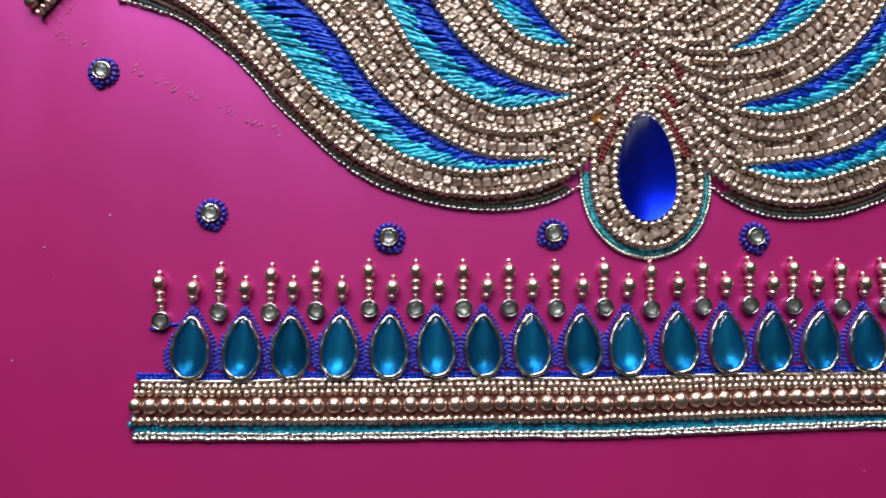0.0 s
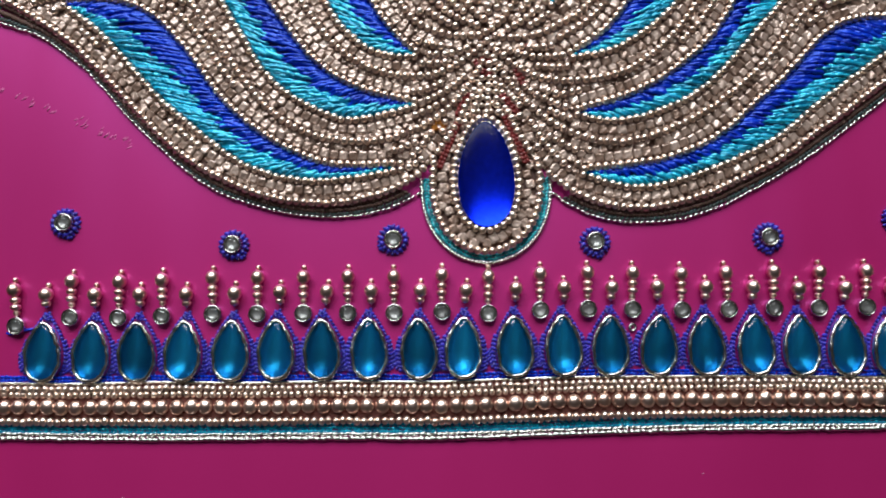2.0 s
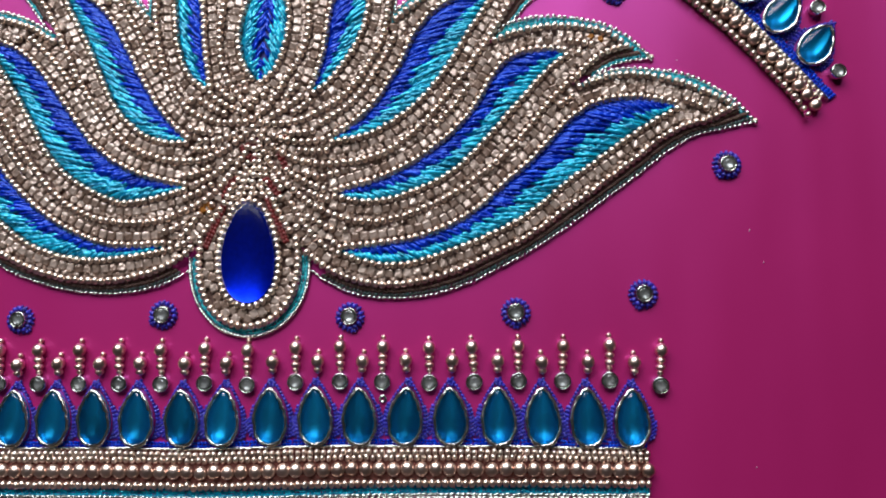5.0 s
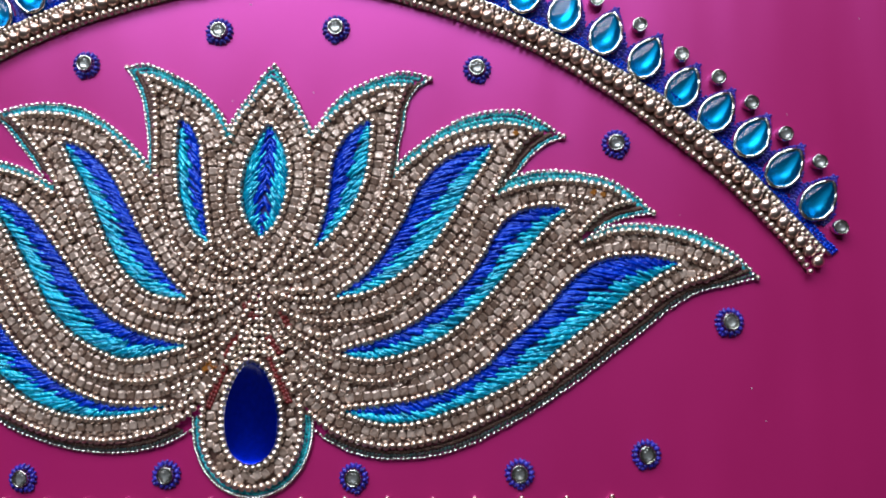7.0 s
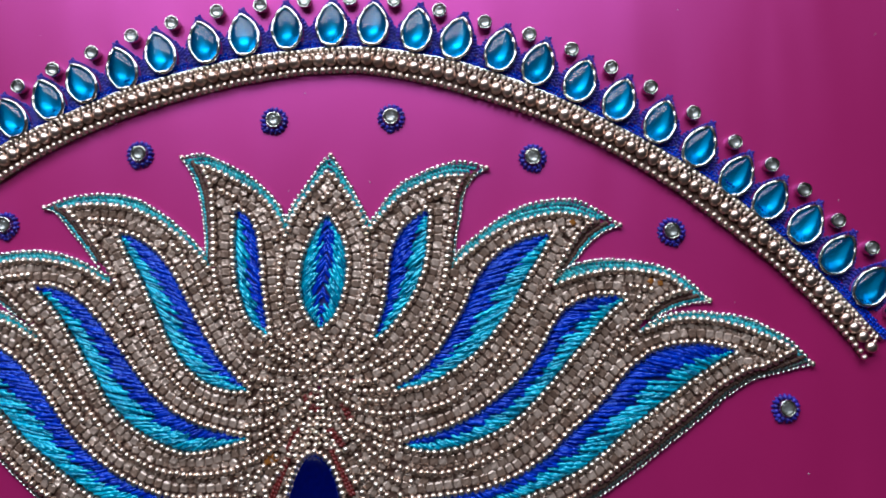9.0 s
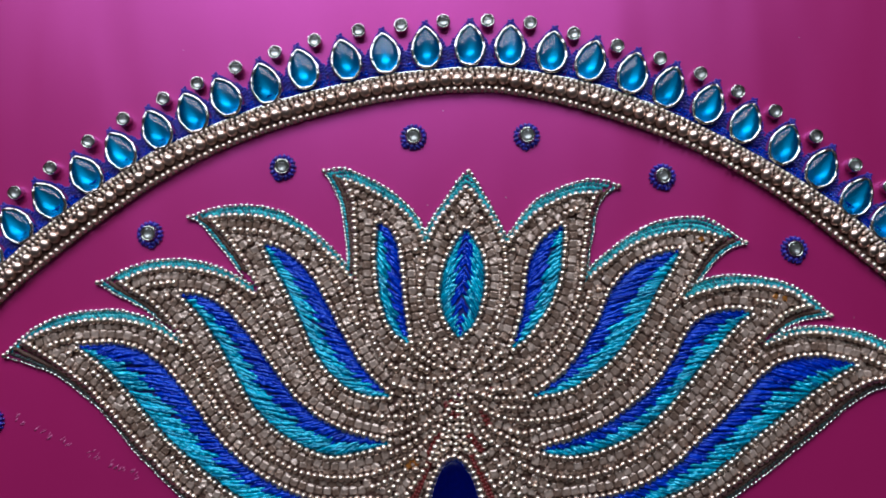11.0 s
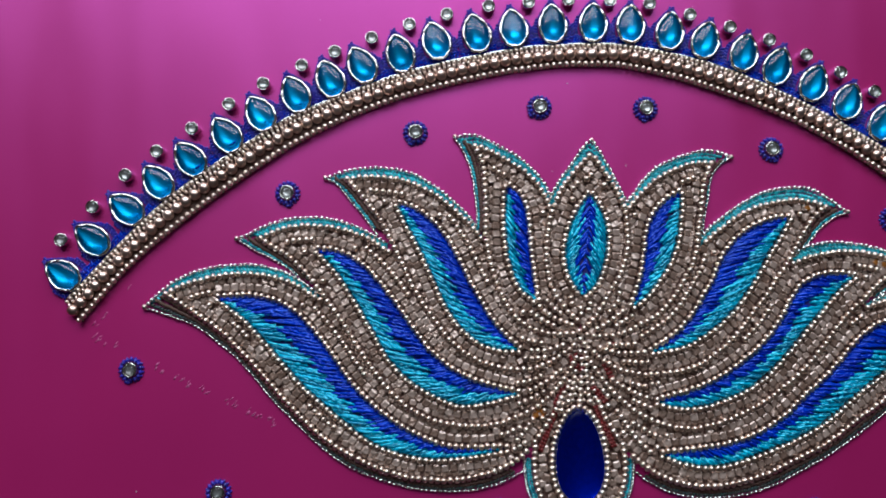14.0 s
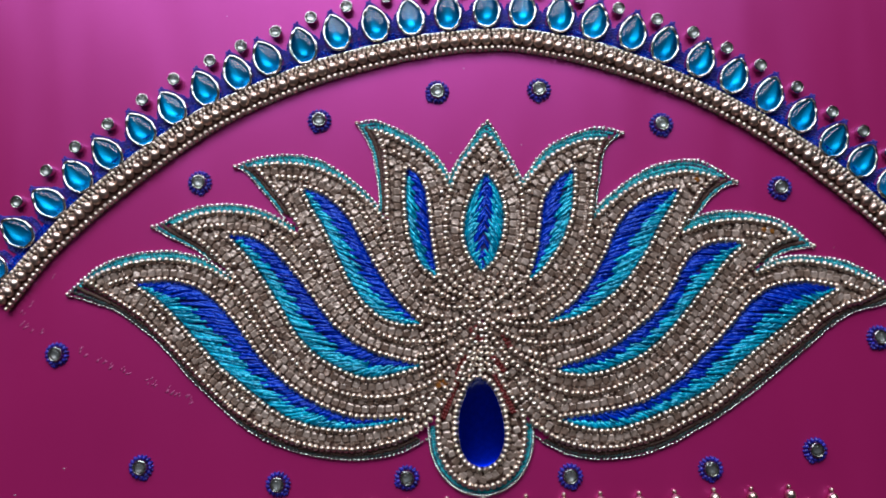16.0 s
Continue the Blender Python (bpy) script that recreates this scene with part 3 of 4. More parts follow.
def thread_fill(key, d):
    """The petal's silk: blue strands on one side of the midrib and teal ones on the other, all laid on a slant."""
    blue, teal = Heap(), Heap()
    a, b = curve(d["fill_a"], 0.74)[0], curve(d["fill_b"], 0.74)[0]
    k = max(len(a), len(b))
    u = np.linspace(0, 1, k)
    a, b = [np.stack([np.interp(u, np.linspace(0, 1, len(p)), p[:, i]) for i in range(2)], 1) for p in (a, b)]
    bed = Heap()
    loops = [np.c_[np.vstack([a, b[::-1][1:-1]]), [lie(*p) + 0.62 for p in np.vstack([a, b[::-1][1:-1]])]]]
    for i in range(0, k):
        for side in (0, 1):
            e = (a, b)[side]
            o = (b, a)[side]
            lead = int(round(0.78 * np.linalg.norm(a[i] - b[i]) / 0.74 * rng.uniform(0.85, 1.2)))
            end = max(0, min(k - 1, i + (lead if side == 1 and key != "C" else -lead)))
            m = 0.47 * a[end] + 0.53 * b[end] if key != "C" else 0.5 * (a[end] + b[end])
            w = rng.uniform(-0.22, 0.22)
            if key == "C":
                m2 = e[i] + (m - e[i]) * (0.62 + 1.2 * w)
                strand(teal, e[i], m2, 0.7, 0.5, 0.5)
                if i % 3 > 0:
                    strand(blue, m2, m + (m - m2) * 0.05, 0.75, 0.35, 0.5)
            else:
                reach = 1.02 + 1.3 * w + (rng.uniform(0.15, 0.5) if side == 1 and rng.random() < 0.2 else 0)
                m2 = e[i] + (m - e[i]) * reach
                if np.linalg.norm(m2 - e[i]) > 0.8:
                    strand(blue if side == 0 else teal, e[i], m2, 0.62 + rng.uniform(-0.15, 0.3), 0.55 + rng.uniform(-0.1, 0.4), 0.54 * rng.uniform(0.75, 1.15))
    return blue, teal, loops


PLAN = {
    "C": ("top",), "R1": ("top", "under", "seam"), "R2": ("top", "under", "seam"), "R3": ("top", "under", "seam"), "R4": ("top", "under", "seam"),
    "L1": ("top", "under", "seam"), "L2": ("top", "under", "seam"), "L3": ("top", "under", "seam"), "L4": ("top", "under", "seam"),
}
# dark blue sheet under the silk: shade between the strands put into its colour
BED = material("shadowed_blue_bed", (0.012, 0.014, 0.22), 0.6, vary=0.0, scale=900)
ring_in = shifted(GEM, 0.95, True)
ring_out = shifted(GEM, 6.0, True)
single_beads = []
single_crystals = []

# rows round the central stone, bead by bead
for p, t in zip(*curve(ring_in, 1.72, True)):
    placed.append(p)
    single_beads.append((p, math.atan2(t[1], t[0])))
for p, t in zip(*curve(ring_out, 1.75, True)):
    if p[1] < 16 and free_spot(p, 1.3):
        placed.append(p)
        single_beads.append((p, math.atan2(t[1], t[0])))

for key in ORDER:
    d = PETALS[key]
    blue, teal, loops = thread_fill(key, d)
    # shade-coloured sheet that shows in the gaps between strands
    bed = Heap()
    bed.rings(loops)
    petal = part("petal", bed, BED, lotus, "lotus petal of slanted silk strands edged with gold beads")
    petal_object[key] = petal
    part("blue_thread", blue, BLUE, petal, "ultramarine silk strands")
    part("teal_thread", teal, TEAL, petal, "turquoise silk strands")
    spots = []
    # along the fill, then the free edges, then the seams
    for side in ("fill_a", "fill_b"):
        p, nrm = outwards(key, side)
        spots += bead_spots(p + 0.85 * nrm)
    for row in PLAN[key]:
        if key in ("R4", "L4") and row == "under":
            single_beads += bead_spots(d[row])
        else:
            spots += bead_spots(d[row])
    petal_spots[key] = spots
    # teal chain-stitch edge and twisted cord
    edge, cord, flank, hem = Heap(), Heap(), Heap(), Heap()
    pairs = [("top", "rim")] + ([("under", "rim_u")] if "rim_u" in d else [])
    for inner, outer in pairs:
        if inner == "under" and key in ("R4", "L4"):
            inn = [p for p in d["under"]][:-4]
        else:
            inn = d[inner]
        for f, size, sl in ((0.22, (0.85, 0.5, 0.55), 0.75), (0.5, (0.85, 0.5, 0.55), -0.75), (0.78, (0.85, 0.48, 0.4), 0.75)):
            if inner == "under" and f < 0.7:
                # the brown flank of the padding, wound with thread, dark also for its shade
                chain(flank, between(inn, d[outer], f)[::4], 0.8, (0.9, 0.55, 0.6), 1.15 - 1.0 * f, sl, wobble=0.07)
            else:
                chain(hem if inner == "under" else edge, between(inn, d[outer], f)[::4], 1.0, size, 0.45, sl, wobble=0.05)
        if inner == "top":
            chain(cord, d[outer], 1.55, (0.82, 0.72, 0.76), 0.74, 0.4, wobble=0.06)
        else:
            chain(cord, d[outer], 1.35, (0.80, 0.40, 0.50), 0.60, 0.35, wobble=0.06)
    part("thread_edge", edge, TEAL_EDGE, petal, "turquoise chain-stitch edging")
    part("cord", cord, PALE_GOLD, petal, "twisted pale gold cord")
    if flank.n:
        part("padding_flank", flank, PADDING, petal, "brown padding thread down the side")
    # the two lowest petals take the hem thread coloured as if in shade
    if hem.n:
        part("hem_thread", hem, TEAL_SHADED if key in ("R4", "L4") else TEAL_EDGE, petal, "turquoise chain-stitch hem with its shade in the colour" if key in ("R4", "L4") else "turquoise chain-stitch hem")

# neck above the stone: short bead rows that fan out of the middle
neck = Heap()
for x0, x1 in ((-5.2, -0.6), (-3.0, 0.2), (3.2, 2.2), (5.4, 3.0), (0.3, 1.2)):
    for q, a in bead_spots([(x0, 25.5 if abs(x0) > 4 else 28.0), ((x0 + x1) / 2, 33.0), (x1, 42.0)], 1.8, 1.3):
        bead_at(neck, q, a, 1.25)

# grid over the lotus and the petals' zones
G = 0.4
gx, gy = np.meshgrid(np.arange(-135, 140, G), np.arange(-10, 108, G))
in_fill = np.zeros(gx.shape, bool)
for key in ORDER:
    d = PETALS[key]
    in_fill |= inside(np.vstack([curve(d["fill_a"], 1.5)[0], curve(d["fill_b"], 1.5)[0][::-1]]), gx, gy)
gem_zone = inside(ring_in, gx, gy)
NEXT = {"C": ("L1", "R1"), "R1": "R2", "R2": "R3", "R3": "R4", "L1": "L2", "L2": "L3", "L3": "L4"}


outlines = {}


def region(key):
    d = PETALS[key]
    seam = lambda k: curve(PETALS[k]["seam"], 2.0)[0]
    if key == "C":
        rows = [curve(d["top"], 2.0)[0], seam("R1"), seam("L1")[::-1]]
    elif key in ("R4", "L4"):
        rows = [curve(d["top"], 2.0)[0], curve(d["under"], 2.0)[0], seam(key)[::-1]]
    else:
        rows = [curve(d["top"], 2.0)[0], curve(d["under"], 2.0)[0], seam(NEXT[key]), seam(key)[::-1]]
    outlines[key] = np.vstack([r[:-1] for r in rows])
    return inside(np.vstack(rows), gx, gy)


zones = {k: region(k) for k in ORDER}


def in_zone(key, q):
    """True if the spot lies between the petal's edge rows and outside every thread fill."""
    j, i = int(round((q[1] + 10) / G)), int(round((q[0] + 135) / G))
    return 0 <= j < gx.shape[0] and 0 <= i < gx.shape[1] and zones[key][j, i] and not in_fill[j, i] and not gem_zone[j, i]


# further bead rows where a petal is wide enough for them
for key in ORDER:
    d = PETALS[key]
    lines = [(p + off * nrm)[::3] for off in (5.15, 9.3) for p, nrm in (outwards(key, "fill_a"), outwards(key, "fill_b"))]
    lines += [shifted(d[row], off)[::3] for row in PLAN[key] if row != "seam" for off in (-4.1, 4.1)]
    # past the foot of the fill the rows run on to the lotus's middle
    pair = (PETALS["L1"]["seam"], PETALS["R1"]["seam"]) if key == "C" else (d["seam"], d["under"] if key in ("R4", "L4") else PETALS[NEXT[key]]["seam"])
    foot = np.array(d["fill_a"][-1])
    lines = [(line, 2.5) for line in lines]
    for f in (0.5, 0.28, 0.72):
        run = between(*pair, f)
        lines.append((run[int(np.argmin(np.hypot(*(run - foot).T))):][::3], 1.95))
    for line, gap in lines:
        if len(line) < 3:
            continue
        before = np.array(placed)
        for p, t in zip(*curve(line, BEAD_STEP)):
            q = p + np.array([rng.gauss(0, 0.07), rng.gauss(0, 0.07)])
            if in_zone(key, q) and np.min(np.hypot(*(before - q).T)) > gap and free_spot(q, 1.4):
                placed.append(q)
                petal_spots[key].append((q, math.atan2(t[1], t[0])))

# ---- faceted glass beads in files between the bead rows ----
near = np.full(gx.shape, 9.0)
for p in placed:
    i, j = int((p[0] + 135) / G), int((p[1] + 10) / G)
    w = 14
    a, b, c, e = max(0, j - w), j + w, max(0, i - w), i + w
    near[a:b, c:e] = np.minimum(near[a:b, c:e], np.hypot(gx[a:b, c:e] - p[0], gy[a:b, c:e] - p[1]))
used = np.zeros((0, 2))
all_beads = np.array(placed)


def pack(mask, floor_d, gap, used):
    """Spots in the mask at least floor_d from a bead row and gap from one another, taken outwards from the lotus's middle."""
    jj, ii = np.where(mask & (near >= floor_d) & ~in_fill & ~gem_zone)
    order = np.argsort(np.hypot(gx[jj, ii] - CENTRE[0], gy[jj, ii] - CENTRE[1]))
    got = []
    for o in order:
        p = np.array((gx[jj[o], ii[o]], gy[jj[o], ii[o]]))
        if len(used) == 0 or np.min(np.hypot(used[:, 0] - p[0], used[:, 1] - p[1])) > gap:
            used = np.vstack([used, p])
            to = all_beads[np.argmin(np.hypot(all_beads[:, 0] - p[0], all_beads[:, 1] - p[1]))] - p
            got.append((p, math.atan2(to[1], to[0])))
    return got, used


def files(key, used):
    """Single files of glass beads along the thread fill, then along the petal's edge rows."""
    d, got = PETALS[key], []
    lines = [(p + off * nrm)[::3] for off in (3.05, 7.2, 11.3) for p, nrm in (outwards(key, "fill_a"), outwards(key, "fill_b"))]
    lines += [shifted(d[row], off)[::3] for row in PLAN[key] for off in (-2.1, 2.1)]
    for line in lines:
        for q, t in zip(*curve(line, 2.36)):
            if not in_zone(key, q) or np.min(np.hypot(all_beads[:, 0] - q[0], all_beads[:, 1] - q[1])) < 1.5:
                continue
            if len(used) and np.min(np.hypot(used[:, 0] - q[0], used[:, 1] - q[1])) < 2.0:
                continue
            used = np.vstack([used, q])
            got.append((q, math.atan2(t[1], t[0])))
    return got, used


def bed_mesh(name, poly, z, parent):
    """Flat padding under the bead rows."""
    h = Heap()
    low, high = [np.c_[np.array(poly), [lie(*p) + q for p in poly]] for q in (0.05, z)]
    h.rings([low, high])
    return part(name, h, PADDING, parent, "brown padding thread under the beads", smooth=False)


for i, key in enumerate(ORDER):
    bed_mesh("padding", outlines[key], 0.42 + 0.012 * i, petal_object[key])
bed_mesh("padding", curve(ring_out, 2.0, True)[0], 0.38, lotus)
bed_mesh("padding", [(-15, 10.5), (-9, 19), (-6, 28), (-1, 42), (4, 42), (7, 28), (11, 17.5), (16, 9.5)], 0.36, lotus)
ring_zone = inside(ring_out, gx, gy) & (gy < 22)
neck_zone = inside([(-9, 20), (-5, 30), (0, 46), (3, 46), (6, 30), (11, 17), (8, 14), (4, 26), (-4, 26), (-8, 14)], gx, gy)
got, used = pack(ring_zone, 2.0, 2.5, used)
single_crystals += got
got, used = pack(ring_zone, 1.5, 2.0, used)
single_crystals += got
BEAD_MESH = single(BALL2, "bead", GOLD_ONE)
ROCK_MESH = single(CUBE, "crystal", CRYSTAL_ONE, smooth=False)
for key in ORDER:
    rocks, rows = Heap(), Heap()
    got1, used = files(key, used)
    got2, used = pack(zones[key], 1.7, 2.1, used)
    got3, used = pack(zones[key], 1.35, 1.6, used)
    for k, ((p, a), s) in enumerate([(g, 1.0) for g in got1] + [(g, 0.88) for g in got2] + [(g, 0.66) for g in got3]):
        r = s * rng.uniform(0.95, 1.07)
        at, size = (p[0], p[1], lie(*p) + 0.75 * s + 0.05), (1.08 * r, 1.2 * r, 0.85 * r)
        if k < 140:
            piece("crystal", ROCK_MESH, at, size, petal_object[key], a + rng.gauss(0, 0.08), rng.gauss(0, 0.12), rng.gauss(0, 0.12))
        else:
            rocks.add(CUBE, at, size, a + rng.gauss(0, 0.10), rng.gauss(0, 0.10))
    for k, (p, a) in enumerate(petal_spots[key]):
        if k < 200:
            r = BEAD_R * rng.uniform(0.9, 1.08)
            piece("bead", BEAD_MESH, (p[0], p[1], lie(*p) + 1.8 + rng.gauss(0, 0.06)), (r * 0.92, r * 1.04, r), petal_object[key], a)
        else:
            bead_at(rows, p, a)
    if rocks.n:
        part("crystal_filling", rocks, CRYSTAL, petal_object[key], "smoky faceted glass beads", smooth=False, kind="stuff")
    if rows.n:
        part("gold_beading", rows, GOLD, petal_object[key], "rows of tiny gold beads", kind="stuff")
got, used = pack(neck_zone & ~ring_zone, 1.2, 1.7, used)
for p, a in got:
    neck.add(BALL2, (p[0], p[1], lie(*p) + 0.9), (0.7, 0.7, 0.7))
part("neck_fan", neck, GOLD, lotus, "tiny gold beads fanning above the blue stone", kind="stuff")

# cord and thread round the stone's setting
setting_edge, setting_cord = Heap(), Heap()
for off, z in ((7.1, 0.4), (7.9, 0.4)):
    line = [p for p in shifted(GEM, off, True) if p[1] < 12.5]
    start = max(range(len(line)), key=lambda i: np.hypot(*(line[i] - line[i - 1])))
    line = line[start:] + line[:start]
    chain(setting_edge, line[::3], 0.85, (0.75, 0.42, 0.45), z, 0.5 if off < 7.5 else -0.5, wobble=0.05)
line = [p for p in shifted(GEM, 8.8, True) if p[1] < 11.5]
start = max(range(len(line)), key=lambda i: np.hypot(*(line[i] - line[i - 1])))
line = line[start:] + line[:start]
chain(setting_cord, line[::3], 0.92, (0.70, 0.46, 0.52), 0.62, 0.7)
part("thread_edge", setting_edge, TEAL_EDGE, lotus, "turquoise chain-stitch edging")
part("cord", setting_cord, PALE_GOLD, lotus, "twisted pale gold cord")


# ---- glass stones ----
def cap_and_foil(outline, centre, foot, rim, top, bowl):
    """The clear cap and the hollow foil of a stone with the given outline."""
    o = np.array(outline, float) - centre
    cap, foil = Heap(), Heap()
    cap.rings([np.c_[o * r + centre, np.full(len(o), rim + (top - rim) * math.sqrt(max(0, 1 - r ** 3.0)))] for r in (1.0, 0.985, 0.95, 0.88, 0.78, 0.64, 0.48, 0.3, 0.12)])
    foil.rings([np.c_[o * r + centre, np.full(len(o), rim - 0.05 - bowl * math.cos(r * math.pi / 2) ** 0.8)] for r in (1.0, 0.97, 0.92, 0.85, 0.75, 0.62, 0.47, 0.3, 0.12)])
    wall = Heap()
    wall.rings([np.c_[o + centre, np.full(len(o), foot)], np.c_[o + centre, np.full(len(o), rim)]], cap=False)
    return cap, foil, wall


gem = thing("blue_stone", (0, 12.0, lie(0, 12)))
tagged(gem, "large royal blue pear-shaped glass stone in the lotus's foot", "gemstone")
gem_line = curve(GEM, 0.6, True)[0] - np.array([0, 12.0])
cap, foil, wall = cap_and_foil(gem_line, np.array([0.0, -1.0]), 0.0, 2.5, 3.9, 1.8)
part("foil", foil, ROYAL_FOIL, gem, "royal blue foil back")
part("stone", cap, ROYAL_GLASS, gem, "clear royal blue glass")
part("girdle", wall, ROYAL_FOIL, gem)

def pear(w, h, k=44, m=0.5):
    """A pear-shaped outline with its point up."""
    th = np.linspace(0, 2 * math.pi, k, endpoint=False)
    x = np.sin(th) * np.abs(np.sin(th / 2)) ** m
    return np.stack([-x / np.abs(x).max() * w / 2, np.cos(th) * h / 2], 1)


def grown(outline, by):
    t = np.roll(outline, -1, 0) - np.roll(outline, 1, 0)
    t /= np.linalg.norm(t, axis=1, keepdims=True) + 1e-9
    return outline + by * np.stack([t[:, 1], -t[:, 0]], 1)


def drop_stone(w, h, tip):
    """A pear-shaped glass stone in a wire rim, bordered by blue stitches that meet in a point."""
    ob = thing("drop_stone")
    line = pear(w - 0.7, h - 0.7)
    cap, foil, wall = cap_and_foil(line, np.array([0.0, -h * 0.1]), 0.0, 2.1, 3.3, 1.75)
    part("foil", foil, CYAN_FOIL, ob, "cyan foil back")
    part("stone", cap, CYAN_GLASS, ob, "clear sky-blue glass")
    part("girdle", wall, CYAN_FOIL, ob)
    rim = Heap()
    r = curve(pear(w, h)[::3], 1.0, True)[0]
    kink = random.Random(5)
    rim.tube([(x + kink.gauss(0, 0.09), y + kink.gauss(0, 0.09), 1.95 + kink.gauss(0, 0.12)) for x, y in r], [0.52 * kink.uniform(0.8, 1.15) for _ in r], 6, True)
    part("wire_rim", rim, RIM_WIRE, ob, "pale gold wire rim")
    border = Heap()
    for by, z in ((0.8, 0.55), (1.4, 0.42), (2.0, 0.40)):
        o = pear(w, h)
        wide = 0.8 + (by - 0.8) * np.clip((0.36 * h - o[:, 1]) / (0.3 * h), 0, 1)
        g = grown(o, wide[:, None])
        g[:, 1] += np.where(g[:, 1] > h * 0.42, (g[:, 1] - h * 0.42) * tip, 0)
        for p, t in zip(*curve(g[::2], 1.0, True)):
            if p[1] < -h * 0.40 or (by > 1 and p[1] > h * (0.22 if by < 1.9 else -0.02)):
                continue
            border.add(BALL1, (p[0], p[1], z), (0.62, 0.44, 0.5), math.atan2(t[1], t[0]) + (0.5 if by < 1 else -0.5))
    for i in range(7):
        border.add(BALL1, (0.45 * (-1) ** i, h / 2 + 0.55 + 0.28 * i, 0.5), (0.6, 0.45, 0.5), 0.6 * (-1) ** i)
    part("thread_border", border, BLUE_BEAD, ob, "ultramarine chain-stitch border")
    return ob


def round_stone(height, r=2.15):
    ob = thing("round_stone")
    k = 28
    th = np.linspace(0, 2 * math.pi, k, endpoint=False)
    o = np.stack([np.cos(th), np.sin(th)], 1)
    cup = Heap()
    cup.rings([np.c_[o * r * 0.92, np.full(k, 0.0)], np.c_[o * r, np.full(k, 0.3)], np.c_[o * r, np.full(k, height)],
               np.c_[o * r * 0.95, np.full(k, height + 0.14)], np.c_[o * r * 0.84, np.full(k, height + 0.10)], np.c_[o * r * 0.78, np.full(k, height - 0.2)]], cap=False)
    part("cup", cup, SILVER, ob, "silver metal cup")
    cap, foil, wall = cap_and_foil(o * r * 0.79, np.zeros(2), height - 0.7, height - 0.05, height + 0.75, 0.5)
    part("foil", foil, GREY_FOIL, ob, "grey foil back")
    part("stone", cap, CLEAR, ob, "clear glass")
    return ob


def scatter(ob, spots, label, category, group):
    """The first spot takes the thing itself, the others copies. Spots: x, y, degrees."""
    made = []
    for i, (x, y, turn) in enumerate(spots):
        m = pose(x * 0.001, y * 0.001, lie(x, y) * 0.001, rng.gauss(0, 1.5), rng.gauss(0, 1.5), turn)
        if i == 0:
            ob.matrix_basis = m
            made.append(tagged(ob, label, category, group))
        else:
            made.append(copy_thing(ob, m))
    return made


# straight row of drops over the lower band
DROPS = [(-108.6, -29.0), (-96.7, -29.2), (-85.5, -29.2), (-74.1, -29.3), (-62.5, -29.3), (-51.5, -29.2), (-40.4, -29.2), (-29.2, -29.3), (-17.1, -29.4),
         (-6.5, -29.4), (5.9, -29.2), (17.5, -29.2), (28.8, -29.3), (40.5, -29.3), (52.0, -29.5), (64.0, -29.7), (75.0, -30.0), (86.2, -30.2), (97.3, -30.6)]
scatter(drop_stone(8.2, 14.2, 0.5), [(x, y - 0.1, rng.gauss(-1, 2.0)) for x, y in DROPS],
        "sky-blue pear-shaped glass stone in gold wire with blue thread border", "gemstone", "drops over the straight band")
LONG = [(-115.8, -22.8, -116.6, -12.2), (-102.2, -20.9, -102.0, -11.3), (-90.3, -21.2, -90.0, -12.3), (-79.5, -20.9, -79.5, -11.2), (-67.1, -20.6, -67.2, -10.5),
        (-56.2, -20.7, -56.1, -10.7), (-45.0, -20.8, -44.9, -10.8), (-34.2, -20.8, -34.0, -10.7), (-23.0, -21.0, -23.1, -11.2), (-11.5, -20.8, -11.3, -10.7),
        (-0.3, -21.4, -0.1, -11.8), (12.3, -20.8, 12.5, -10.9), (23.8, -20.7, 23.9, -11.1), (34.6, -20.9, 34.9, -11.0), (46.6, -21.3, 46.6, -11.2),
        (58.0, -21.2, 57.3, -12.0), (69.2, -21.1, 69.3, -12.3), (80.3, -21.3, 80.8, -12.5), (92.2, -21.2, 92.4, -12.7), (104.9, -22.7, 105.5, -13.9)]
scatter(round_stone(1.5), [(x, y, rng.uniform(0, 360)) for x, y, _, _ in LONG],
        "small round clear glass stone in a silver cup", "gemstone", "round stones over the straight band")


def bead_stick(length, balls):
    """A stick of gold beads sewn down along +y: balls as (place along it, radius across, radius along)."""
    ob = thing("bead_stick")
    for at, r, l in balls:
        h = Heap()
        h.add(BALL3 if r > 1.2 else BALL2, (0, at, r), (r, l, r))
        part("ball" if r > 1.2 else "spacer_bead", h, COPPER_GOLD, ob)
    pin = Heap()
    pin.tube([(0, -0.3, 0.8), (0, length * 0.5, 0.8), (0, length, 0.8)], 0.22, 5)
    part("thread", pin, PALE_GOLD, ob)
    return ob


spots = []
for x0, y0, x1, y1 in LONG:
    spots.append((x0, y0 + 2.2, math.degrees(math.atan2(y1 - y0, x1 - x0)) - 90))
scatter(bead_stick(8.9, [(0.9, 0.85, 0.8), (2.3, 1.25, 0.9), (4.05, 1.22, 0.95), (6.6, 1.62, 1.8), (9.0, 0.7, 0.7)]), spots,
        "stick of gold beads sewn above a round stone", "bead stick", "long bead sticks")
SHORT_X = [-108.4, -96.0, -84.6, -73.1, -61.4, -50.2, -39.1, -28.1, -16.5, -5.6, 6.6, 18.5, 29.8, 41.0, 52.6, 63.9, 75.6, 87.0, 99.2]
spots = []
for (x, y), sx in zip(DROPS, SHORT_X):
    spots.append((x + 0.6 * (sx - x), y + 10.6, rng.gauss(-2, 3)))
scatter(bead_stick(5.4, [(0.9, 1.15, 0.95), (3.1, 1.65, 1.85), (5.5, 0.7, 0.7)]), spots,
        "short stick of gold beads above a drop stone", "bead stick", "short bead sticks")

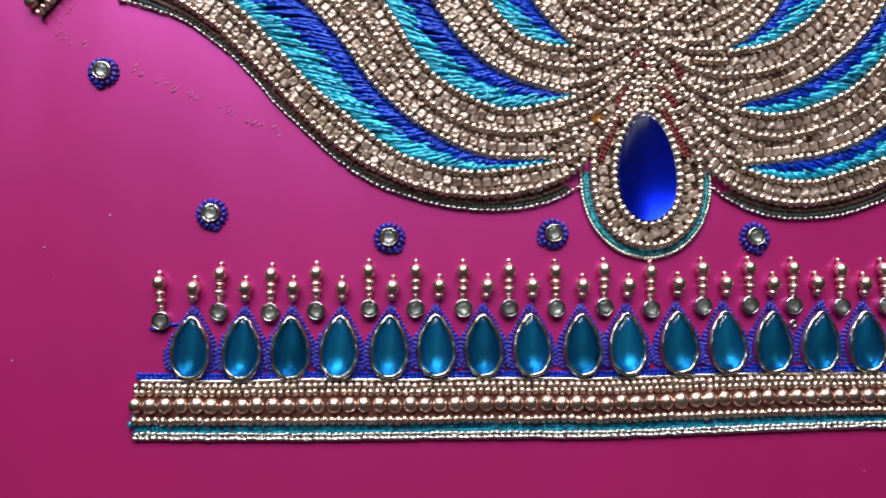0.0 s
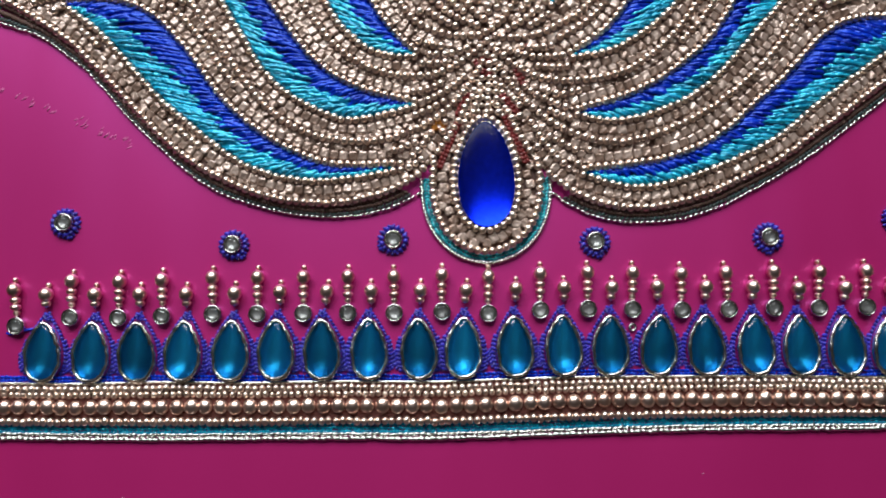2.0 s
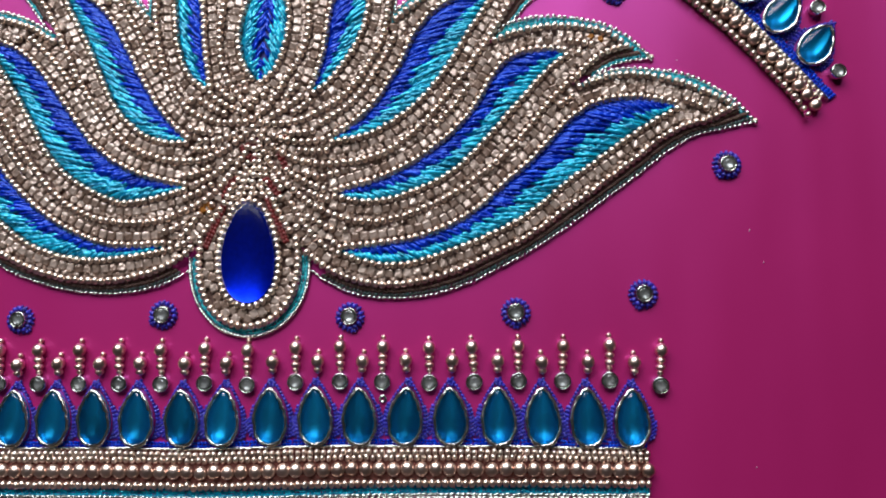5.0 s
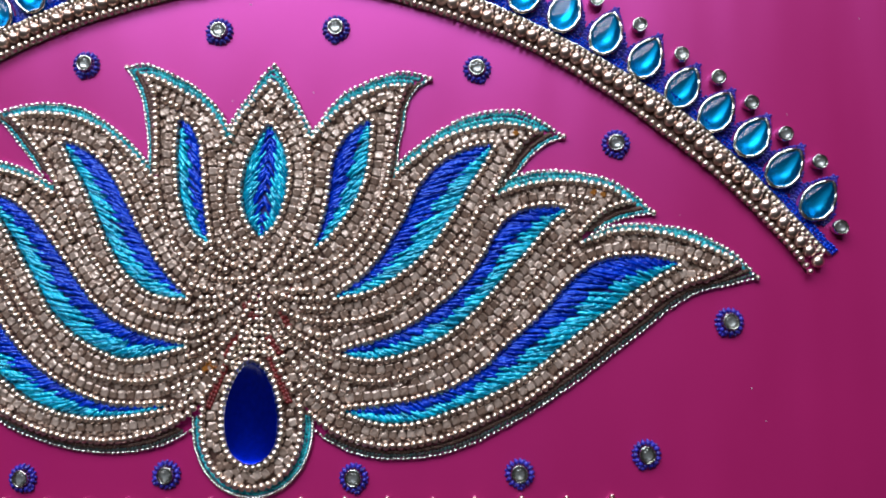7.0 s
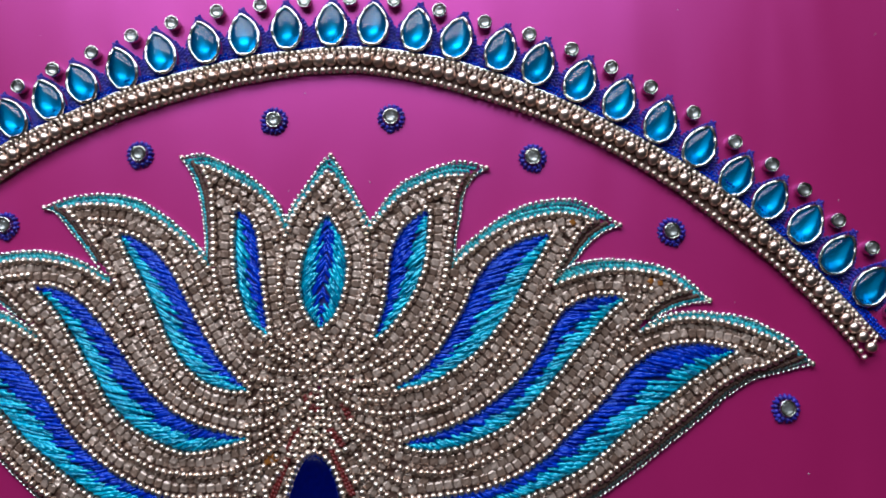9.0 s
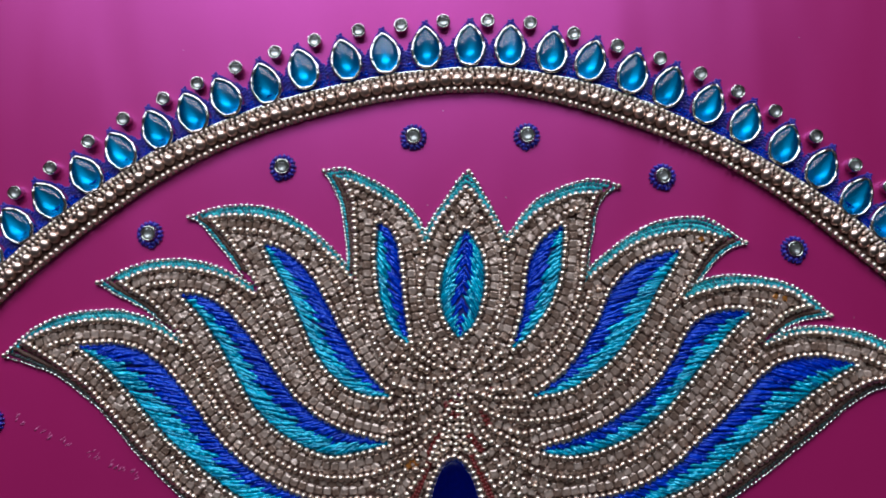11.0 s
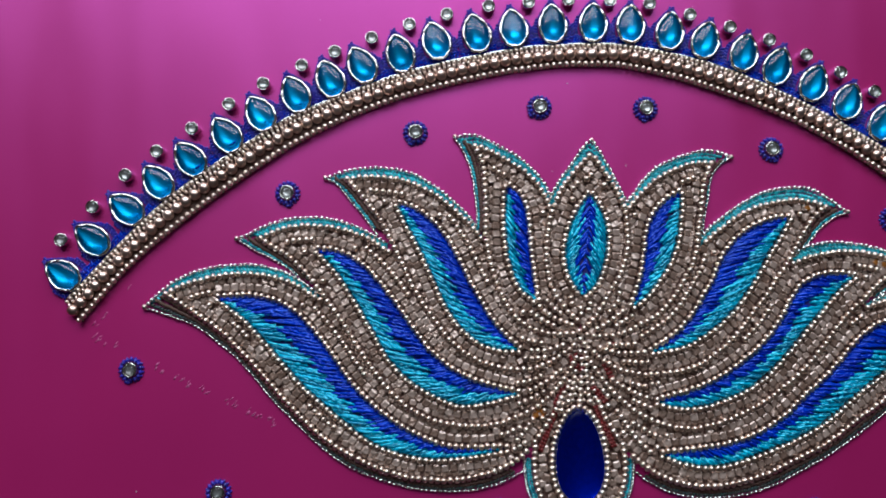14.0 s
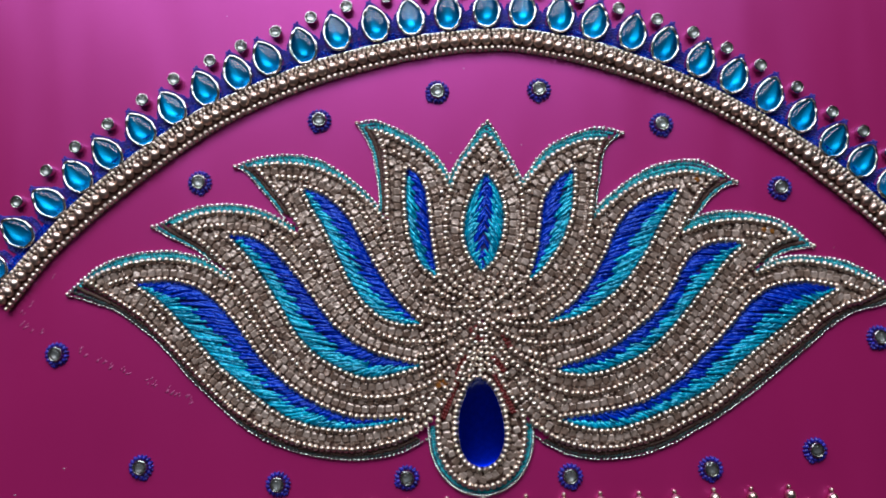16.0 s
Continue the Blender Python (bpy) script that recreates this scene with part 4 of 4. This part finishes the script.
# arch of drops
ARCH_DROPS = [(-153.0, 65.7), (-144.5, 76.4), (-134.5, 85.4), (-125.1, 93.4), (-115.6, 100.4), (-104.8, 107.6), (-94.5, 114.1), (-83.8, 120.0), (-73.5, 124.6),
              (-63.8, 128.9), (-52.2, 132.5), (-41.3, 136.3), (-29.0, 138.7), (-17.6, 140.2), (-5.6, 141.7), (6.8, 142.1), (18.3, 141.6), (30.3, 139.5), (41.3, 136.7),
              (53.1, 132.9), (63.4, 128.7), (74.5, 123.5), (84.9, 117.8), (95.7, 111.5), (106.0, 104.5), (115.5, 96.2), (124.2, 89.4), (133.4, 82.3), (141.5, 74.1), (149.8, 65.4)]
ARCH_LOW = [(-147.5, 52.1), (-133.0, 68.7), (-115.2, 83.9), (-93.0, 99.6), (-74.1, 110.4), (-49.9, 119.8), (-23.9, 126.2), (-4.0, 128.9), (7.0, 129.2), (17.9, 128.5),
            (39.5, 123.2), (67.6, 112.4), (92.2, 98.2), (112.4, 82.5), (127.9, 68.6), (141.9, 52.9), (147.4, 45.0)]
ARCH_WIRE = [(-152.0, 58.3), (-134.5, 76.9), (-118.8, 91.3), (-94.8, 107.7), (-81.0, 115.3), (-49.9, 127.0), (-18.6, 133.8), (-3.9, 135.2), (8.7, 135.7), (21.2, 134.7),
             (44.3, 129.3), (67.1, 119.8), (92.6, 105.8), (113.6, 91.2), (132.7, 73.1), (152.3, 50.6)]
wire_p, wire_t = curve(ARCH_WIRE, 1.0)
spots = []
for x, y in ARCH_DROPS:
    i = int(np.argmin(np.hypot(wire_p[:, 0] - x, wire_p[:, 1] - y)))
    turn = math.degrees(math.atan2(wire_t[i][1], wire_t[i][0]))
    spots.append((x, y, turn * (1.1 if turn > 0 else 0.85) + rng.gauss(0, 3)))
scatter(drop_stone(8.0, 11.8, 0.4), spots, "sky-blue pear-shaped glass stone in gold wire with blue thread border", "gemstone", "drops over the arched band")
ARCH_ROUNDS = [(-154.1, 76.1), (-144.7, 86.1), (-135.0, 95.5), (-125.7, 102.8), (-115.1, 109.6), (-104.0, 117.0), (-93.7, 123.3), (-82.0, 128.8), (-72.0, 133.1),
               (-60.8, 137.3), (-49.3, 141.4), (-37.9, 144.6), (-25.1, 147.2), (-12.9, 148.3), (-0.6, 149.2), (12.1, 149.0), (24.4, 148.1), (36.8, 144.7),
               (49.0, 140.9), (61.2, 137.0), (72.5, 132.3), (83.0, 126.9), (93.4, 121.0), (104.7, 113.6), (115.5, 105.2), (125.1, 98.8), (133.4, 91.7), (142.1, 83.1),
               (150.7, 75.3), (155.0, 57.8)]
scatter(round_stone(2.2, 2.0), [(x, y, rng.uniform(0, 360)) for x, y in ARCH_ROUNDS], "small round clear glass stone in a tall silver cup", "gemstone", "round stones over the arched band")


# ---- bands ----
def side_row(points, other, f, step):
    return curve(between(points, other, f)[::3], step)


BIG_MESH = single(BALL3, "big_bead", COPPER_GOLD)


def band(name, wire, low, rows, big_f, big_r, bed_to, label, bed):
    ob = tagged(thing(name), label, "embroidered band")
    h = Heap()
    for off, z in ((0.0, 0.95), (0.25, 0.55)):
        p, t = curve(wire, 1.2)
        q = p + off * np.stack([t[:, 1], -t[:, 0]], 1)
        h.tube([(x, y, lie(x, y) + z + 0.12 * math.sin(i * 0.9)) for i, (x, y) in enumerate(q)], 0.3, 6)
    part("wire", h, PALE_GOLD, ob, "pale gold wire line")
    base = Heap()
    a, b = [curve(between(wire, low, f)[::3], 2.0)[0] for f in (0.02, bed_to)]
    k = min(len(a), len(b))
    for i in range(k - 1):
        quad = np.array([a[i], b[i], b[i + 1], a[i + 1]])
        base.v.append(np.c_[quad, [lie(*p) + 0.6 for p in quad]])
        base.f.append([base.n, base.n + 1, base.n + 2, base.n + 3])
        base.n += 4
    edge = [np.vstack([a[:k], b[:k][::-1]])]
    base.rings([np.c_[edge[0], [lie(*p) + q for p in edge[0]]] for q in (0.6, 0.05)], cap=False)
    part("padding", base, bed, ob, "brown padding thread under the beads", smooth=False)
    count = 0
    for f, r, step, z in rows:
        p, t = side_row(wire, low, f, step)
        rest = Heap()
        for q, tt in zip(p, t):
            q = q + np.array([rng.gauss(0, 0.06), rng.gauss(0, 0.08)])
            rr = r * rng.uniform(0.92, 1.06)
            at = (q[0], q[1], lie(*q) + z)
            if count < 300:
                piece("bead", BEAD_MESH, at, (rr * 0.86, rr * 1.06, rr), ob, math.atan2(tt[1], tt[0]))
                count += 1
            else:
                rest.add(BALL2, at, (rr * 0.86, rr * 1.06, rr), math.atan2(tt[1], tt[0]))
        if rest.n:
            part("gold_beading", rest, GOLD, ob, kind="stuff")
    p, t = side_row(wire, low, big_f, big_r * 1.9)
    for q, tt in zip(p, t):
        q = q + np.array([rng.gauss(0, 0.08), rng.gauss(0, 0.10)])
        rr = big_r * rng.uniform(0.95, 1.04)
        piece("big_bead", BIG_MESH, (q[0], q[1], lie(*q) + big_r * 0.8 + 0.1), (rr * 0.95, rr, rr * 0.8), ob, math.atan2(tt[1], tt[0]))
    return ob


BAND_WIRE = [(-121.0, -36.6), (-100.3, -37.0), (-79.4, -36.8), (-58.4, -37.2), (-36.6, -37.1), (-14.4, -37.5), (1.7, -37.2), (21.9, -36.9), (43.4, -37.1), (64.7, -37.3), (85.9, -37.9), (100.7, -38.3)]
BAND_LOW = [(-121.2, -49.9), (-100.1, -50.2), (-79.3, -50.5), (-58.5, -50.5), (-36.3, -50.6), (-14.2, -50.9), (1.7, -50.7), (21.8, -50.3), (43.1, -50.0), (64.2, -50.1), (85.3, -50.4), (100.7, -50.5)]
straight = band("straight_band", BAND_WIRE, BAND_LOW, [(0.68, 1.02, 1.68, 1.65), (0.105, 0.93, 1.66, 1.3), (0.21, 0.86, 1.6, 1.15)], 0.42, 1.84, 0.72,
                "straight band of gold bead rows edged with turquoise thread", RED_PADDING)
h = Heap()
for f, sl in ((0.76, 0.4), (0.82, -0.4), (0.88, 0.4)):
    chain(h, between(BAND_WIRE, BAND_LOW, f)[::6], 0.95, (0.78, 0.42, 0.4), 0.38, sl, wobble=0.05)
part("thread_edge", h, TEAL, straight, "turquoise chain-stitch edging")
h = Heap()
for f, sl in ((0.925, 0.6), (1.0, -0.6)):
    chain(h, between(BAND_WIRE, BAND_LOW, f)[::6], 1.4, (1.15, 0.55, 0.58), 0.52, 0.7 * sl, wobble=0.07)
part("cord", h, PALE_GOLD, straight, "twisted pale gold cord", kind="stuff")
h = Heap()
for off in (0.6, 1.4):
    chain(h, [(x, y + off) for x, y in BAND_WIRE], 1.0, (0.7, 0.42, 0.45), 0.42, 0.4 if off < 1 else -0.4, wobble=0.06)
part("blue_thread", h, BLUE, straight, "ultramarine chain-stitch line")
arch = band("arched_band", ARCH_WIRE, ARCH_LOW, [(1.03, 0.90, 1.95, 1.75), (0.13, 0.78, 1.6, 1.4), (0.29, 0.66, 1.5, 1.3)], 0.55, 1.75, 1.1,
            "arched band of gold bead rows over the lotus", PADDING)
h = Heap()
for off in (0.7, 1.5, 2.3):
    p, t = curve(ARCH_WIRE, 3.0)
    chain(h, p + off * np.stack([-t[:, 1], t[:, 0]], 1), 1.0, (0.7, 0.42, 0.45), 0.42, 0.4, wobble=0.08)
part("blue_thread", h, BLUE, arch, "ultramarine chain-stitch line")

# ---- scattered flower dots ----
DOTS = [(-131.6, 37.5), (-104.6, 2.4), (-62.4, -3.8), (-23.1, -3.1), (26.2, -4.3), (69.0, -3.8), (101.7, 0.4), (124.9, 33.7),
        (-86.0, 89.9), (-47.5, 108.2), (-9.8, 116.0), (22.5, 115.6), (60.7, 103.1), (97.2, 81.7)]


def flower_dot():
    ob = round_stone(1.7, 2.2)
    ob.name = "flower_dot"
    ring = Heap()
    for i in range(14):
        a = i * 2 * math.pi / 14
        ring.add(BALL2, (2.95 * math.cos(a), 2.95 * math.sin(a), 0.62), (0.66, 0.66, 0.66))
    for i in range(18):
        a = i * 2 * math.pi / 18 + 0.1
        ring.add(BALL1, (3.5 * math.cos(a), 3.5 * math.sin(a) - 0.1, 0.35), (0.5, 0.42, 0.4), a)
    for x, y in ((0.3, -3.9), (-0.5, -3.8)):
        ring.add(BALL1, (x, y, 0.4), (0.5, 0.6, 0.4))
    part("bead_ring", ring, BLUE_BEAD, ob, "ultramarine bead ring")
    return ob


scatter(flower_dot(), [(x, y, rng.gauss(0, 25)) for x, y in DOTS], "round clear glass stone ringed with blue beads on the cloth", "bead flower", "scattered bead flowers")

# single beads and glass beads round the stone and along the lowest petals
for p, a in single_beads[:300]:
    r = BEAD_R * rng.uniform(0.92, 1.08)
    piece("bead", BEAD_MESH, (p[0], p[1], lie(*p) + 1.85), (r * 0.92, r * 1.04, r), lotus, a)
for p, a in single_crystals[:200]:
    r = rng.uniform(0.92, 1.1)
    piece("crystal", ROCK_MESH, (p[0], p[1], lie(*p) + 0.85), (1.14 * r, 1.14 * r, 0.85 * r), lotus, a)

# ---- small irregularities ----
MAROON = material("maroon_thread", (0.20, 0.014, 0.012), 0.45, vary=0.6, per="island", scale=1500)
AMBER = material("amber_glass", (0.55, 0.20, 0.04), 0.2, 0.4, 0.8, vary=0.5, per="island", scale=1500)
LINT = material("pale_lint", (0.75, 0.50, 0.62), 0.8, scale=900)
CHALK = material("chalk_trace", (0.60, 0.13, 0.31), 0.55, scale=900, tone=(0.50, 0.08, 0.24))
red = Heap()
for x0, y0, x1, y1 in ((4.9, 26.5, 9.7, 15.5), (-6.6, 26.0, -11.5, 14.5), (7.8, 38.5, 9.6, 35.0), (-2.2, 40.5, 0.8, 41.5), (-4.4, 32.5, -6.8, 27.5), (4.3, 32.0, 7.4, 28.2), (-1.6, 39.0, 0.9, 37.4), (10.6, 44.2, 9.2, 43.2)):
    k = max(2, int(math.hypot(x1 - x0, y1 - y0) / 0.9))
    for i in range(k):
        u = i / (k - 1)
        x, y = x0 + (x1 - x0) * u, y0 + (y1 - y0) * u
        a = math.atan2(y1 - y0, x1 - x0)
        for side in (-0.42, 0.42):
            p = (x - side * math.sin(a), y + side * math.cos(a))
            red.add(BALL1, (*p, lie(*p) + 1.7 + rng.gauss(0, 0.08)), (0.85, 0.52, 0.5), a + 0.5)
part("red_thread", red, MAROON, lotus, "maroon thread between the bead rows")
AMBER_MESH = single(CUBE, "amber_bead", AMBER, smooth=False)
for x, y in ((-11.8, 25.8), (-10.4, 25.0), (-12.6, 24.2), (90.5, 68.5), (93.0, 67.8), (70.5, 84.8)):
    piece("amber_bead", AMBER_MESH, (x, y, lie(x, y) + 1.15), (0.8, 0.8, 0.7), lotus, rng.uniform(0, 3))
for key in ORDER:
    d = PETALS[key]
    x, y = (d["rim"][4] if key == "C" else d["rim"][-1])
    h = Heap()
    h.add(BALL2, (x, y + 0.3, lie(x, y) + 0.75), (0.72, 0.72, 0.72))
    part("tip_bead", h, GOLD_ONE, petal_object[key])

lint = Heap()
dust = random.Random(11)
for i in range(46):
    x, y = dust.uniform(-175, 175), dust.uniform(-90, 165)
    lint.add(BALL1, (x, y, lie(x, y) + 0.06), (dust.uniform(0.12, 0.4), dust.uniform(0.1, 0.18), 0.07), dust.uniform(0, 3))
tagged(new("lint", lint.mesh("lint", LINT)), "pale specks of lint on the magenta cloth", "lint", kind="stuff")
TRACES = [[(-133.2, 61.9), (-140.0, 54.0), (-144.0, 48.0), (-136.9, 44.6)], [(-124.0, 38.0), (-117.7, 34.7), (-109.0, 31.0), (-97.1, 26.3), (-85.2, 19.7)]]
trace = Heap()
for points, share in zip(TRACES, (0.3, 0.85)):
    for p, t in zip(*curve(points, 2.1)):
        if dust.random() < share:
            for _ in range(3):
                q = p + np.array([dust.gauss(0, 0.45), dust.gauss(0, 0.6)])
                trace.add(BALL1, (q[0], q[1], lie(*q) + 0.010), (dust.uniform(0.5, 1.2), dust.uniform(0.12, 0.26), 0.012), dust.uniform(0.4, 1.1))
tagged(new("chalk_trace", trace.mesh("chalk_trace", CHALK)), "faint rubbed chalk tracing line on the cloth", "chalk", kind="stuff")

# a stray ring bead, the band's first turquoise bead and loose thread ends
ring_bead = thing("ring_bead", (34.6, -25.3, lie(34.6, -25.3)))
tagged(ring_bead, "tiny clear ring bead sewn under a round stone", "bead")
h = Heap()
th = np.linspace(0, 2 * math.pi, 14, endpoint=False)
h.tube(np.c_[0.75 * np.cos(th), 0.75 * np.sin(th), np.full(14, 0.4)], 0.36, 6, True)
part("ring", h, SILVER, ring_bead)
END_MESH = single(BALL2, "end_bead", TEAL)
for x, y, r in ((-122.0, -46.6, 0.95), (-121.6, -44.9, 0.6), (100.9, -47.2, 0.8)):
    piece("end_bead", END_MESH, (x, y, lie(x, y) + r), (r, r, r), straight)
thread_end = thing("thread_end", (-118.0, -24.8, lie(-118, -24.8)))
tagged(thread_end, "loose blue thread end beside the first round stone", "thread")
h = Heap()
h.tube([(-0.6, 0.2, 0.3), (0.6, -0.1, 0.45), (2.2, 0.3, 0.4), (4.2, 0.9, 0.5), (6.5, 1.2, 0.5)], 0.32, 6)
part("strand", h, BLUE, thread_end)
